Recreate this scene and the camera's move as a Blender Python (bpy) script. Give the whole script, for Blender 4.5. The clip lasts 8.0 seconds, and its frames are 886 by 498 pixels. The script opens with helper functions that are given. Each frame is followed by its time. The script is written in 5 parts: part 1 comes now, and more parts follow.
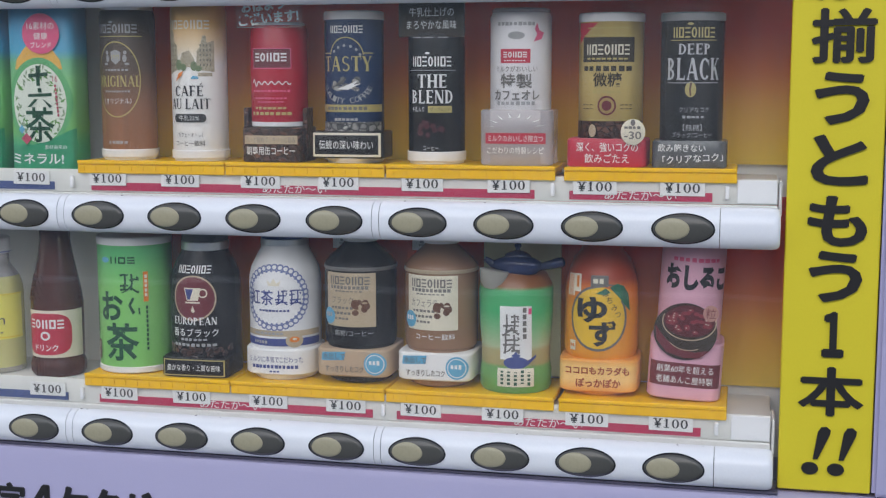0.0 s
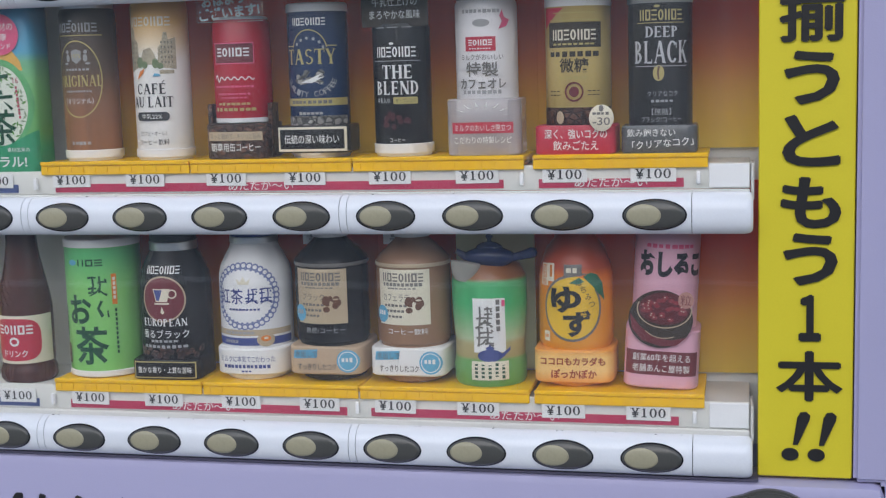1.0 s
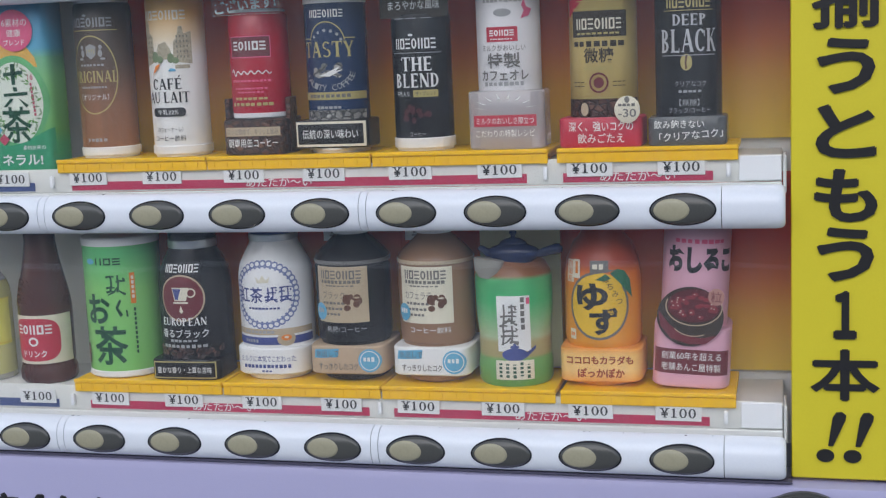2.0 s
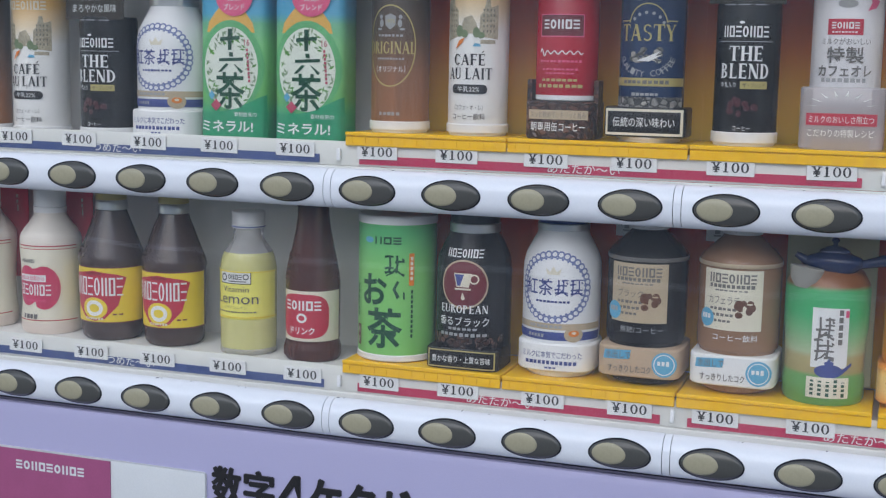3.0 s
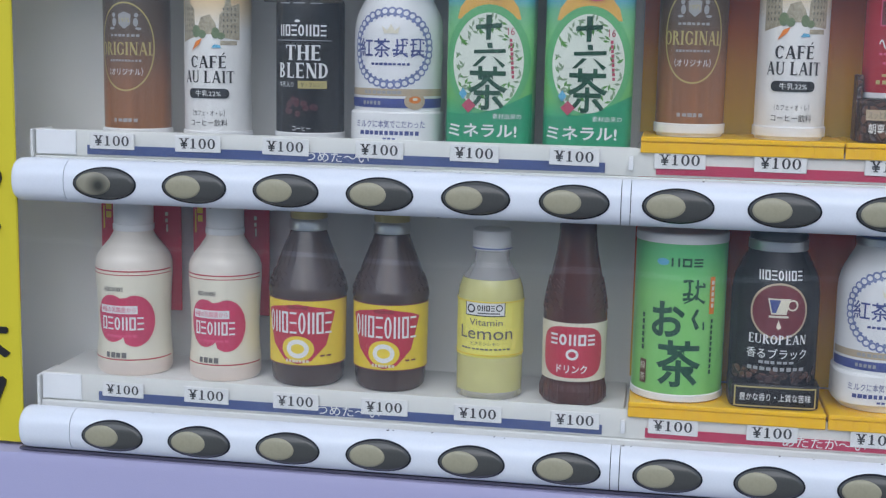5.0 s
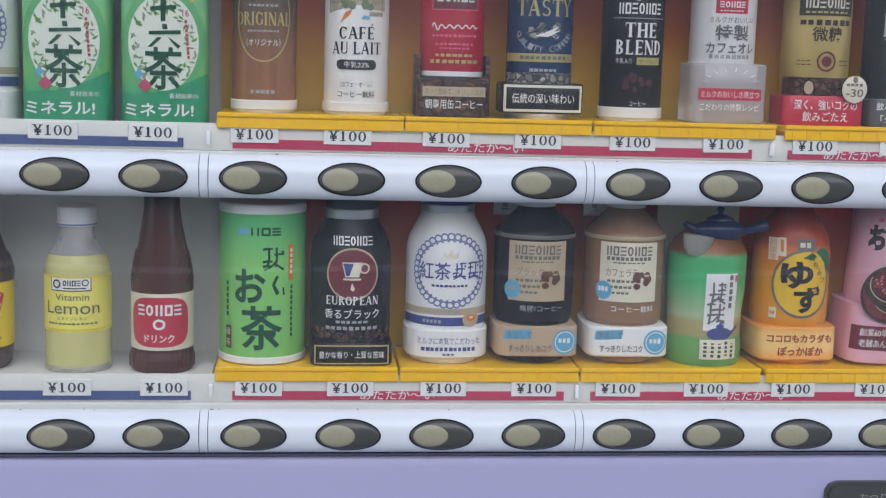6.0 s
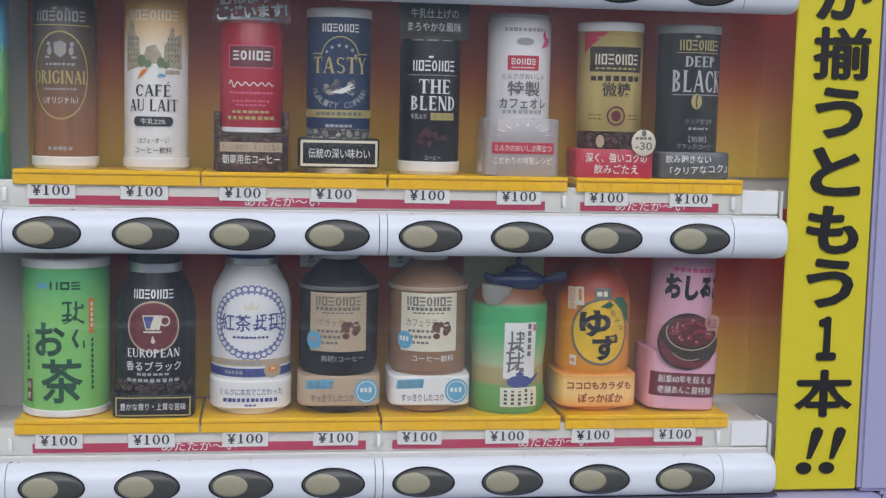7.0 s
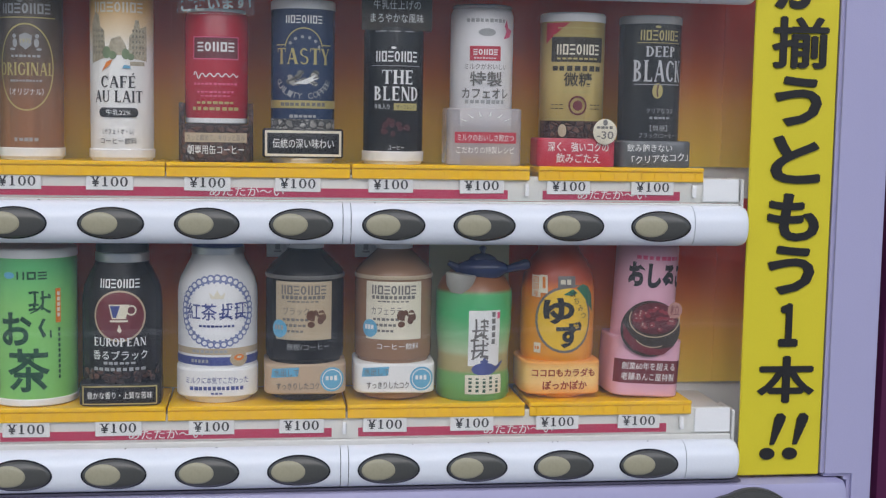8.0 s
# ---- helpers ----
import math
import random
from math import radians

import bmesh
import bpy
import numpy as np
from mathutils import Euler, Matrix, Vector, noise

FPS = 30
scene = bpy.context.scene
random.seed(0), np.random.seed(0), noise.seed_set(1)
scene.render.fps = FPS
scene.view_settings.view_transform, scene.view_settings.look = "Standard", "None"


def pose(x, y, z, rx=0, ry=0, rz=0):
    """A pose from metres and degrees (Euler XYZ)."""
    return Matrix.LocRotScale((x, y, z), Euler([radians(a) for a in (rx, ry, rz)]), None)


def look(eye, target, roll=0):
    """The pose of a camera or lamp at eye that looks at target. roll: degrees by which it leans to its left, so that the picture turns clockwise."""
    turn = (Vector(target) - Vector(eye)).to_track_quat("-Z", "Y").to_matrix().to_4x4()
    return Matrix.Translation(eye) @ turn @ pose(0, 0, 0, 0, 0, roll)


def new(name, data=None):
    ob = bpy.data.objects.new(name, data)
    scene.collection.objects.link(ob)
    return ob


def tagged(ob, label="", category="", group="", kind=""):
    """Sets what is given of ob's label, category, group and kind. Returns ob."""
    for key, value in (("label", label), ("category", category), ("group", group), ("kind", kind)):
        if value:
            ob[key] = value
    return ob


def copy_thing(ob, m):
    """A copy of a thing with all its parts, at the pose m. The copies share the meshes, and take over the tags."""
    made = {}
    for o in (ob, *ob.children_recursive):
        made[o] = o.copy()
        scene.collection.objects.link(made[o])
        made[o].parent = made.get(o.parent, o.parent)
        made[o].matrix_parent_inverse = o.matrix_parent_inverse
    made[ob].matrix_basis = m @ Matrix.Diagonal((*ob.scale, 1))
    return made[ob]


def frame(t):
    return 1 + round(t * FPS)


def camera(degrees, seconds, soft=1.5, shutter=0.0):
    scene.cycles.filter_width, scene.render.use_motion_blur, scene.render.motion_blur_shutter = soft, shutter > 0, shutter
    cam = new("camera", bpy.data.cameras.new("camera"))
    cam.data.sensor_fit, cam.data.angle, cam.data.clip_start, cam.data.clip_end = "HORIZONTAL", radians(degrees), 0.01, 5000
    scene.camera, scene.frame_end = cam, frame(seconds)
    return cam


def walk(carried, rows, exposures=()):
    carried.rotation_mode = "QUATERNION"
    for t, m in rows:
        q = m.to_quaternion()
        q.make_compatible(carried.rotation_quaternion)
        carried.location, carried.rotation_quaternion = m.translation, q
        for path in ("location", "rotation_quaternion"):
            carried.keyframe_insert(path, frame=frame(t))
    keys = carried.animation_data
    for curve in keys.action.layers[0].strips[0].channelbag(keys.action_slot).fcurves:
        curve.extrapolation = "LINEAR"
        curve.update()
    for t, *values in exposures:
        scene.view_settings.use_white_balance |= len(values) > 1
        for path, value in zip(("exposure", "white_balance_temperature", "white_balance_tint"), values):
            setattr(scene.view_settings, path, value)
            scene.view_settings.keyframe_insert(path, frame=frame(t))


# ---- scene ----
cam = camera(37.3, 8.0, soft=1.25)
PATH = [
    (0, (0.524, -1.022, 1.387), (0.081, 0.911, 1.125), -0.1),
    (0.5, (0.533, -1.012, 1.386), (0.092, 0.92, 1.117), -0.7),
    (1, (0.542, -1.001, 1.384), (0.102, 0.931, 1.112), -1.7),
    (1.2, (0.553, -0.997, 1.374), (0.113, 0.937, 1.118), -2.2),
    (2.3, (0.543, -0.966, 1.396), (0.011, 0.936, 1.085), -1.8),
    (2.5, (0.504, -0.974, 1.394), (-0.058, 0.921, 1.089), -1.0),
    (3, (0.391, -0.962, 1.374), (-0.262, 0.906, 1.089), 1.1),
    (3.5, (0.189, -0.916, 1.394), (-0.405, 0.968, 1.084), 0.2),
    (4, (0.048, -0.898, 1.393), (-0.473, 1.007, 1.076), -0.4),
    (4.5, (-0.003, -0.895, 1.385), (-0.469, 1.025, 1.074), 0.8),
    (4.7, (-0.007, -0.898, 1.38), (-0.455, 1.027, 1.075), 0.9),
    (5.8, (-0.013, -0.93, 1.368), (0.145, 1.038, 1.048), 1.9),
    (6, (0.041, -0.948, 1.363), (0.241, 1.02, 1.066), 1.6),
    (6.5, (0.121, -0.975, 1.351), (0.371, 0.997, 1.134), 1.2),
    (7, (0.155, -0.982, 1.366), (0.421, 0.989, 1.154), 1.3),
    (7.5, (0.167, -0.991, 1.369), (0.438, 0.981, 1.173), 1.0),
    (8, (0.178, -0.997, 1.352), (0.45, 0.974, 1.154), 1.0),
]
TINTS = [(0, 0.84, 6650, 12), (1, 0.84, 6600, 12), (2.5, 0.84, 6450, 12), (3.5, 0.84, 6280, 11), (4.5, 0.84, 6130, 11), (6, 0.84, 6480, 12), (7, 0.84, 6650, 13), (8, 0.84, 6700, 13)]
walk(cam, [(t, look(eye, target, roll)) for t, eye, target, roll in PATH], TINTS)

# ---------------------------------------------------------------- light
world = bpy.data.worlds.new("sky")
scene.world = world
world.use_nodes = True
wn, wl = world.node_tree.nodes, world.node_tree.links
sky = wn.new("ShaderNodeTexSky")
sky.sky_type = "NISHITA"
sky.sun_disc = False
sky.sun_elevation, sky.sun_rotation = radians(26), radians(181)
sky.air_density, sky.dust_density = 1.0, 0.6
wl.new(sky.outputs[0], wn["Background"].inputs[0])
wn["Background"].inputs[1].default_value = 0.100
sun = new("sun", bpy.data.lights.new("sun", "SUN"))
sun.data.energy, sun.data.angle, sun.data.color = 1.24, radians(75), (0.97, 0.98, 1.0)
sun.matrix_world = look((-0.05, -4.2, 2.1), (0, 0, 0))


# ---------------------------------------------------------------- materials
def mat(name, color, rough=0.4, metal=0.0, vary=0.08, scale=60.0, bump=0.0, trans=0.0, fine=700.0, spec=0.5):
    """A surface whose colour drifts at a large and a fine scale, with slight relief."""
    m = bpy.data.materials.new(name)
    m.use_nodes = True
    n, l = m.node_tree.nodes, m.node_tree.links
    b = n["Principled BSDF"]
    b.inputs["Roughness"].default_value, b.inputs["Metallic"].default_value = rough, metal
    b.inputs["Transmission Weight"].default_value = trans
    b.inputs["Specular IOR Level"].default_value = spec
    co = n.new("ShaderNodeTexCoord")
    big, small, mix = n.new("ShaderNodeTexNoise"), n.new("ShaderNodeTexNoise"), n.new("ShaderNodeMix")
    big.inputs["Scale"].default_value, small.inputs["Scale"].default_value = scale, fine
    big.inputs["Detail"].default_value = 4
    add = n.new("ShaderNodeMath")
    add.operation = "ADD"
    l.new(co.outputs["Object"], big.inputs["Vector"])
    l.new(co.outputs["Object"], small.inputs["Vector"])
    l.new(big.outputs["Fac"], add.inputs[0])
    l.new(small.outputs["Fac"], add.inputs[1])
    half = n.new("ShaderNodeMath")
    half.operation = "MULTIPLY"
    half.inputs[1].default_value = 0.5
    l.new(add.outputs[0], half.inputs[0])
    mix.data_type = "RGBA"
    mix.inputs[6].default_value = (*[max(0.0, c * (1 - vary * 2)) for c in color], 1)
    mix.inputs[7].default_value = (*[min(1.0, c * (1 + vary * 2)) for c in color], 1)
    l.new(half.outputs[0], mix.inputs[0])
    l.new(mix.outputs[2], b.inputs["Base Color"])
    if bump:
        bp = n.new("ShaderNodeBump")
        bp.inputs["Strength"].default_value, bp.inputs["Distance"].default_value = bump, 0.001
        l.new(small.outputs["Fac"], bp.inputs["Height"])
        l.new(bp.outputs[0], b.inputs["Normal"])
    return m


def graded(name, stops, low, high, rough=0.35, streak=0.0, streak_scale=90.0, metal=0.0):
    """A print whose colours run from the height low to high of its object, with upright streaks."""
    m = bpy.data.materials.new(name)
    m.use_nodes = True
    n, l = m.node_tree.nodes, m.node_tree.links
    b = n["Principled BSDF"]
    b.inputs["Roughness"].default_value, b.inputs["Metallic"].default_value = rough, metal
    co, sep = n.new("ShaderNodeTexCoord"), n.new("ShaderNodeSeparateXYZ")
    rng, ramp = n.new("ShaderNodeMapRange"), n.new("ShaderNodeValToRGB")
    l.new(co.outputs["Object"], sep.inputs[0])
    l.new(sep.outputs[2], rng.inputs[0])
    rng.inputs[1].default_value, rng.inputs[2].default_value = low, high
    l.new(rng.outputs[0], ramp.inputs[0])
    els = ramp.color_ramp.elements
    while len(els) < len(stops):
        els.new(0.5)
    for e, (p, c) in zip(els, stops):
        e.position, e.color = p, (*c, 1)
    mp, nz = n.new("ShaderNodeMapping"), n.new("ShaderNodeTexNoise")
    mp.inputs["Scale"].default_value = (streak_scale, streak_scale, 4)
    nz.inputs["Scale"].default_value, nz.inputs["Detail"].default_value = 1.0, 5
    l.new(co.outputs["Object"], mp.inputs[0])
    l.new(mp.outputs[0], nz.inputs["Vector"])
    amt = n.new("ShaderNodeMapRange")
    amt.inputs[1].default_value, amt.inputs[2].default_value = 0.3, 0.7
    amt.inputs[3].default_value, amt.inputs[4].default_value = 1 - streak, 1 + streak
    l.new(nz.outputs["Fac"], amt.inputs[0])
    mul = n.new("ShaderNodeMix")
    mul.data_type, mul.blend_type = "RGBA", "MULTIPLY"
    mul.inputs[0].default_value = 1.0
    l.new(ramp.outputs[0], mul.inputs[6])
    l.new(amt.outputs[0], mul.inputs[7])
    l.new(mul.outputs[2], b.inputs["Base Color"])
    return m


def heap(name, light, dark, scale=165.0):
    """Printed coffee beans lying close together: rounded cells, each of its own tone, dark between."""
    m = bpy.data.materials.new(name)
    m.use_nodes = True
    n, l = m.node_tree.nodes, m.node_tree.links
    b = n["Principled BSDF"]
    b.inputs["Roughness"].default_value = 0.3
    co, mp = n.new("ShaderNodeTexCoord"), n.new("ShaderNodeMapping")
    mp.inputs["Scale"].default_value = (1.0, 1.0, 1.35)
    cell, edge = n.new("ShaderNodeTexVoronoi"), n.new("ShaderNodeTexVoronoi")
    edge.feature = "DISTANCE_TO_EDGE"
    cell.inputs["Scale"].default_value = edge.inputs["Scale"].default_value = scale
    tone, gap, out = n.new("ShaderNodeMix"), n.new("ShaderNodeMapRange"), n.new("ShaderNodeMix")
    l.new(co.outputs["Object"], mp.inputs[0])
    l.new(mp.outputs[0], cell.inputs["Vector"])
    l.new(mp.outputs[0], edge.inputs["Vector"])
    tone.data_type = out.data_type = "RGBA"
    tone.inputs[6].default_value = (*[c * 0.4 for c in light], 1)
    tone.inputs[7].default_value = (*[c * 1.7 for c in light], 1)
    sep = n.new("ShaderNodeSeparateColor")
    l.new(cell.outputs["Color"], sep.inputs[0])
    l.new(sep.outputs[0], tone.inputs[0])
    gap.inputs[1].default_value, gap.inputs[2].default_value = 0.03, 0.16
    l.new(edge.outputs["Distance"], gap.inputs[0])
    out.inputs[6].default_value = (*dark, 1)
    l.new(tone.outputs[2], out.inputs[7])
    l.new(gap.outputs[0], out.inputs[0])
    l.new(out.outputs[2], b.inputs["Base Color"])
    bp = n.new("ShaderNodeBump")
    bp.inputs["Strength"].default_value, bp.inputs["Distance"].default_value = 0.5, 0.0015
    l.new(gap.outputs[0], bp.inputs["Height"])
    l.new(bp.outputs[0], b.inputs["Normal"])
    return m


LAVENDER = mat("lavender_paint", (0.47, 0.44, 0.63), 0.42, vary=0.03, scale=9, bump=0.12, fine=900)
YELLOW = mat("yellow_sheet", (0.80, 0.66, 0.03), 0.45, vary=0.03, scale=12, bump=0.08)
INK = mat("black_vinyl", (0.022, 0.02, 0.02), 0.4, vary=0.1, bump=0.1)
BAR = mat("white_gloss_plastic", (0.89, 0.90, 0.92), 0.26, vary=0.035, scale=22, bump=0.03)
RAIL = mat("ivory_plastic", (0.74, 0.74, 0.70), 0.4, vary=0.04, scale=18, bump=0.06)
SHELF = mat("white_shelf_paint", (0.76, 0.76, 0.74), 0.5, vary=0.05, scale=20, bump=0.1)
BACK = mat("pale_grey_board", (0.85, 0.85, 0.83), 0.6, vary=0.04, scale=7, bump=0.1)
SEAM = mat("dark_gap", (0.05, 0.05, 0.055), 0.7)
BEZEL = mat("smoked_plastic", (0.085, 0.083, 0.074), 0.28, vary=0.12)
RIM = mat("dark_rim", (0.02, 0.02, 0.025), 0.25)
LENS = mat("cream_lens", (0.41, 0.37, 0.245), 0.35, vary=0.08, scale=120)
SMUDGE = mat("worn_lens", (0.38, 0.345, 0.235), 0.4, vary=0.1, scale=150)
sm_n, sm_l = SMUDGE.node_tree.nodes, SMUDGE.node_tree.links
sm_co, sm_len, sm_map, sm_mix = sm_n.new("ShaderNodeTexCoord"), sm_n.new("ShaderNodeVectorMath"), sm_n.new("ShaderNodeMapRange"), sm_n.new("ShaderNodeMix")
sm_len.operation = "DISTANCE"
sm_len.inputs[1].default_value = (-0.004, -0.026, -0.001)
sm_l.new(sm_co.outputs["Object"], sm_len.inputs[0])
sm_map.inputs[1].default_value, sm_map.inputs[2].default_value = 0.002, 0.0105
sm_l.new(sm_len.outputs["Value"], sm_map.inputs[0])
sm_mix.data_type = "RGBA"
sm_mix.inputs[6].default_value, sm_mix.inputs[7].default_value = (0.05, 0.05, 0.04, 1), (0.34, 0.31, 0.22, 1)
sm_l.new(sm_map.outputs[0], sm_mix.inputs[0])
sm_l.new(sm_mix.outputs[2], sm_n["Principled BSDF"].inputs["Base Color"])
AMBER = mat("amber_plastic", (1.0, 0.55, 0.004), 0.22, vary=0.06, scale=30)
RED = mat("red_strip", (0.50, 0.03, 0.09), 0.45, vary=0.04)
BLUE = mat("navy_strip", (0.06, 0.09, 0.24), 0.45, vary=0.04)
CARD = mat("white_card", (0.80, 0.80, 0.79), 0.5, vary=0.03)
PRINT_BLACK = mat("black_print", (0.02, 0.02, 0.022), 0.45)
PRINT_WHITE = mat("white_print", (0.80, 0.80, 0.78), 0.42, vary=0.04)
PRINT_GREY = mat("grey_print", (0.36, 0.36, 0.36), 0.42)
PRINT_DIM = mat("dim_print", (0.16, 0.15, 0.14), 0.42)
PRINT_GOLD = mat("gold_print", (0.52, 0.43, 0.16), 0.38, metal=0.3)
PRINT_RED = mat("red_print", (0.52, 0.03, 0.06), 0.4)
PRINT_NAVY = mat("navy_print", (0.055, 0.075, 0.26), 0.4)
PRINT_GREEN = mat("green_print", (0.010, 0.075, 0.035), 0.4)
PRINT_PINK = mat("pink_print", (0.72, 0.10, 0.22), 0.4)
PRINT_ORANGE = mat("orange_print", (0.78, 0.22, 0.02), 0.4)
PRINT_BLUE = mat("blue_print", (0.12, 0.40, 0.60), 0.4)
PRINT_BLUE_GREY = mat("slate_blue_print", (0.16, 0.20, 0.40), 0.4)
PRINT_TAN = mat("tan_print", (0.50, 0.40, 0.27), 0.45)
PRINT_CREAM = mat("cream_print", (0.74, 0.69, 0.55), 0.45)
PRINT_BROWN = mat("brown_print", (0.13, 0.055, 0.03), 0.4, vary=0.25, scale=300)
PRINT_YELLOW = mat("yellow_print", (0.82, 0.62, 0.04), 0.4)
PRINT_MAROON = mat("maroon_print", (0.16, 0.022, 0.03), 0.4)
LEAF = mat("leaf_print", (0.10, 0.30, 0.05), 0.4)
WHITE_CAN = mat("white_can", (0.80, 0.80, 0.80), 0.3, vary=0.02)
BLACK_CAN = mat("black_can", (0.018, 0.017, 0.018), 0.27, vary=0.1, spec=0.28)
NAVY_CAN = mat("navy_can", (0.014, 0.036, 0.100), 0.27, vary=0.08, spec=0.32)
RED_CAN = mat("red_can", (0.44, 0.008, 0.028), 0.27, vary=0.06)
SILVER_CAN = mat("pearl_can", (0.78, 0.76, 0.77), 0.28, vary=0.03)
PINK_CAN = mat("pink_can", (0.72, 0.40, 0.50), 0.3, vary=0.04)
METAL = mat("brushed_metal", (0.66, 0.66, 0.66), 0.3, metal=0.8, vary=0.05)
BLUE_CAP = mat("navy_cap", (0.03, 0.05, 0.20), 0.3)
BLACK_CAP = mat("black_cap", (0.02, 0.02, 0.022), 0.35)
CLEAR = mat("clear_plastic", (0.92, 0.90, 0.90), 0.12, vary=0.02, trans=0.72)
PINK_CLEAR = mat("milky_pink_plastic", (0.82, 0.77, 0.79), 0.16, vary=0.05, trans=0.6)
BEANS = heap("coffee_bean_print", (0.10, 0.045, 0.03), (0.022, 0.012, 0.010))
GREY_BEANS = heap("pale_bean_print", (0.34, 0.32, 0.29), (0.035, 0.035, 0.035))
CREAM_BODY = graded("cream_sleeve", [(0.0, (0.74, 0.64, 0.56)), (0.075, (0.74, 0.64, 0.56)), (0.085, (0.78, 0.74, 0.60)), (0.60, (0.78, 0.74, 0.60)), (0.61, (0.76, 0.70, 0.62)), (1.0, (0.76, 0.70, 0.63))], 0.0, 0.131, 0.3, 0.03)
PRINT_SILVER = mat("silver_print", (0.52, 0.52, 0.53), 0.35)
PRINT_UMBER = mat("umber_print", (0.050, 0.040, 0.030), 0.4, spec=0.25)
BROWN_GLASS = mat("brown_bottle", (0.075, 0.050, 0.044), 0.12, vary=0.2, scale=40)
RED_BROWN_GLASS = mat("red_brown_bottle", (0.080, 0.024, 0.016), 0.12, vary=0.2, scale=40)
LEMON = mat("lemon_drink", (0.92, 0.88, 0.38), 0.14, vary=0.04, scale=30, trans=0.4)
LEMON_LABEL = mat("lemon_label", (0.84, 0.78, 0.16), 0.4, vary=0.03)
LATTE = mat("latte_drink", (0.30, 0.17, 0.10), 0.25, vary=0.06)
KRAFT = mat("kraft_card", (0.50, 0.37, 0.25), 0.55, vary=0.08)
ORANGE_BODY = graded("orange_sleeve", [(0.0, (0.80, 0.36, 0.03)), (0.5, (0.80, 0.30, 0.02)), (0.66, (0.76, 0.20, 0.02)), (0.72, (0.42, 0.06, 0.016)), (1.0, (0.34, 0.04, 0.015))], 0.0, 0.125, streak=0.06)
GOLD_CAN = graded("gold_can", [(0.0, (0.42, 0.30, 0.09)), (0.5, (0.62, 0.47, 0.18)), (1.0, (0.42, 0.31, 0.10))], 0.02, 0.12, 0.3, 0.05, metal=0.35)
WOOD_CAN = graded("brown_can", [(0.0, (0.30, 0.125, 0.045)), (0.35, (0.26, 0.115, 0.055)), (0.62, (0.10, 0.062, 0.040)), (1.0, (0.055, 0.043, 0.034))], 0.0, 0.125, 0.3, 0.22, 160)
CAFE_CAN = graded("cafe_can", [(0.0, (0.80, 0.79, 0.77)), (0.60, (0.80, 0.79, 0.76)), (0.72, (0.74, 0.60, 0.40)), (0.86, (0.72, 0.42, 0.12)), (1.0, (0.60, 0.30, 0.07))], 0.0, 0.133, 0.3, 0.03)
TEA_CAN = graded("green_can", [(0.0, (0.22, 0.56, 0.14)), (0.6, (0.24, 0.58, 0.16)), (0.86, (0.11, 0.47, 0.18)), (1.0, (0.16, 0.48, 0.14))], 0.0, 0.124, 0.32, 0.03)
AYA_BODY = graded("green_sleeve", [(0.0, (0.12, 0.34, 0.09)), (0.20, (0.15, 0.38, 0.11)), (0.23, (0.40, 0.33, 0.14)), (0.33, (0.44, 0.38, 0.18)), (0.37, (0.44, 0.56, 0.34)), (0.50, (0.22, 0.50, 0.24)), (0.64, (0.06, 0.43, 0.16)), (0.80, (0.08, 0.40, 0.15)), (0.83, (0.25, 0.10, 0.035)), (1.0, (0.20, 0.07, 0.025))], 0.0, 0.105, 0.3, 0.05)
TEA_CARD = graded("tea_card", [(0.0, (0.03, 0.30, 0.14)), (0.20, (0.05, 0.38, 0.17)), (0.30, (0.16, 0.46, 0.13)), (0.62, (0.20, 0.52, 0.20)), (0.74, (0.14, 0.42, 0.22)), (0.80, (0.06, 0.34, 0.52)), (1.0, (0.05, 0.30, 0.52))], 0.0, 0.134, 0.35, 0.04)
HOT_PRINT = graded("warm_backdrop", [(0.0, (0.88, 0.60, 0.05)), (0.28, (0.88, 0.46, 0.04)), (0.49, (0.84, 0.22, 0.03)), (0.69, (0.80, 0.085, 0.025)), (1.0, (0.76, 0.045, 0.025))], 0.0, 0.155, 0.5, 0.05, 75)
LINE_PAINT = mat("streak_paint", (0.80, 0.80, 0.78), 0.7, vary=0.1, scale=4, bump=0.3, fine=80)
CONCRETE = mat("pale_concrete", (0.38, 0.385, 0.39), 0.85, vary=0.12, scale=1.2, bump=0.4, fine=90)
PLASTER = mat("plaster", (0.54, 0.54, 0.54), 0.85, vary=0.08, scale=1.5, bump=0.4, fine=120)
NEIGHBOUR = mat("maroon_paint", (0.10, 0.012, 0.06), 0.35, vary=0.06, scale=8)
glass_mat = bpy.data.materials.new("window_glass")
glass_mat.use_nodes = True
gb = glass_mat.node_tree.nodes["Principled BSDF"]
gb.inputs["Transmission Weight"].default_value, gb.inputs["Roughness"].default_value = 1.0, 0.0
gb.inputs["Base Color"].default_value, gb.inputs["IOR"].default_value = (0.97, 0.98, 0.98, 1), 1.58
gn, gl = glass_mat.node_tree.nodes, glass_mat.node_tree.links
g_co, g_no, g_bu = gn.new("ShaderNodeTexCoord"), gn.new("ShaderNodeTexNoise"), gn.new("ShaderNodeBump")
g_no.inputs["Scale"].default_value, g_no.inputs["Detail"].default_value = 5.0, 1.0
g_bu.inputs["Strength"].default_value, g_bu.inputs["Distance"].default_value = 0.25, 0.003
gl.new(g_co.outputs["Object"], g_no.inputs["Vector"])
gl.new(g_no.outputs["Fac"], g_bu.inputs["Height"])
gl.new(g_bu.outputs[0], gb.inputs["Normal"])
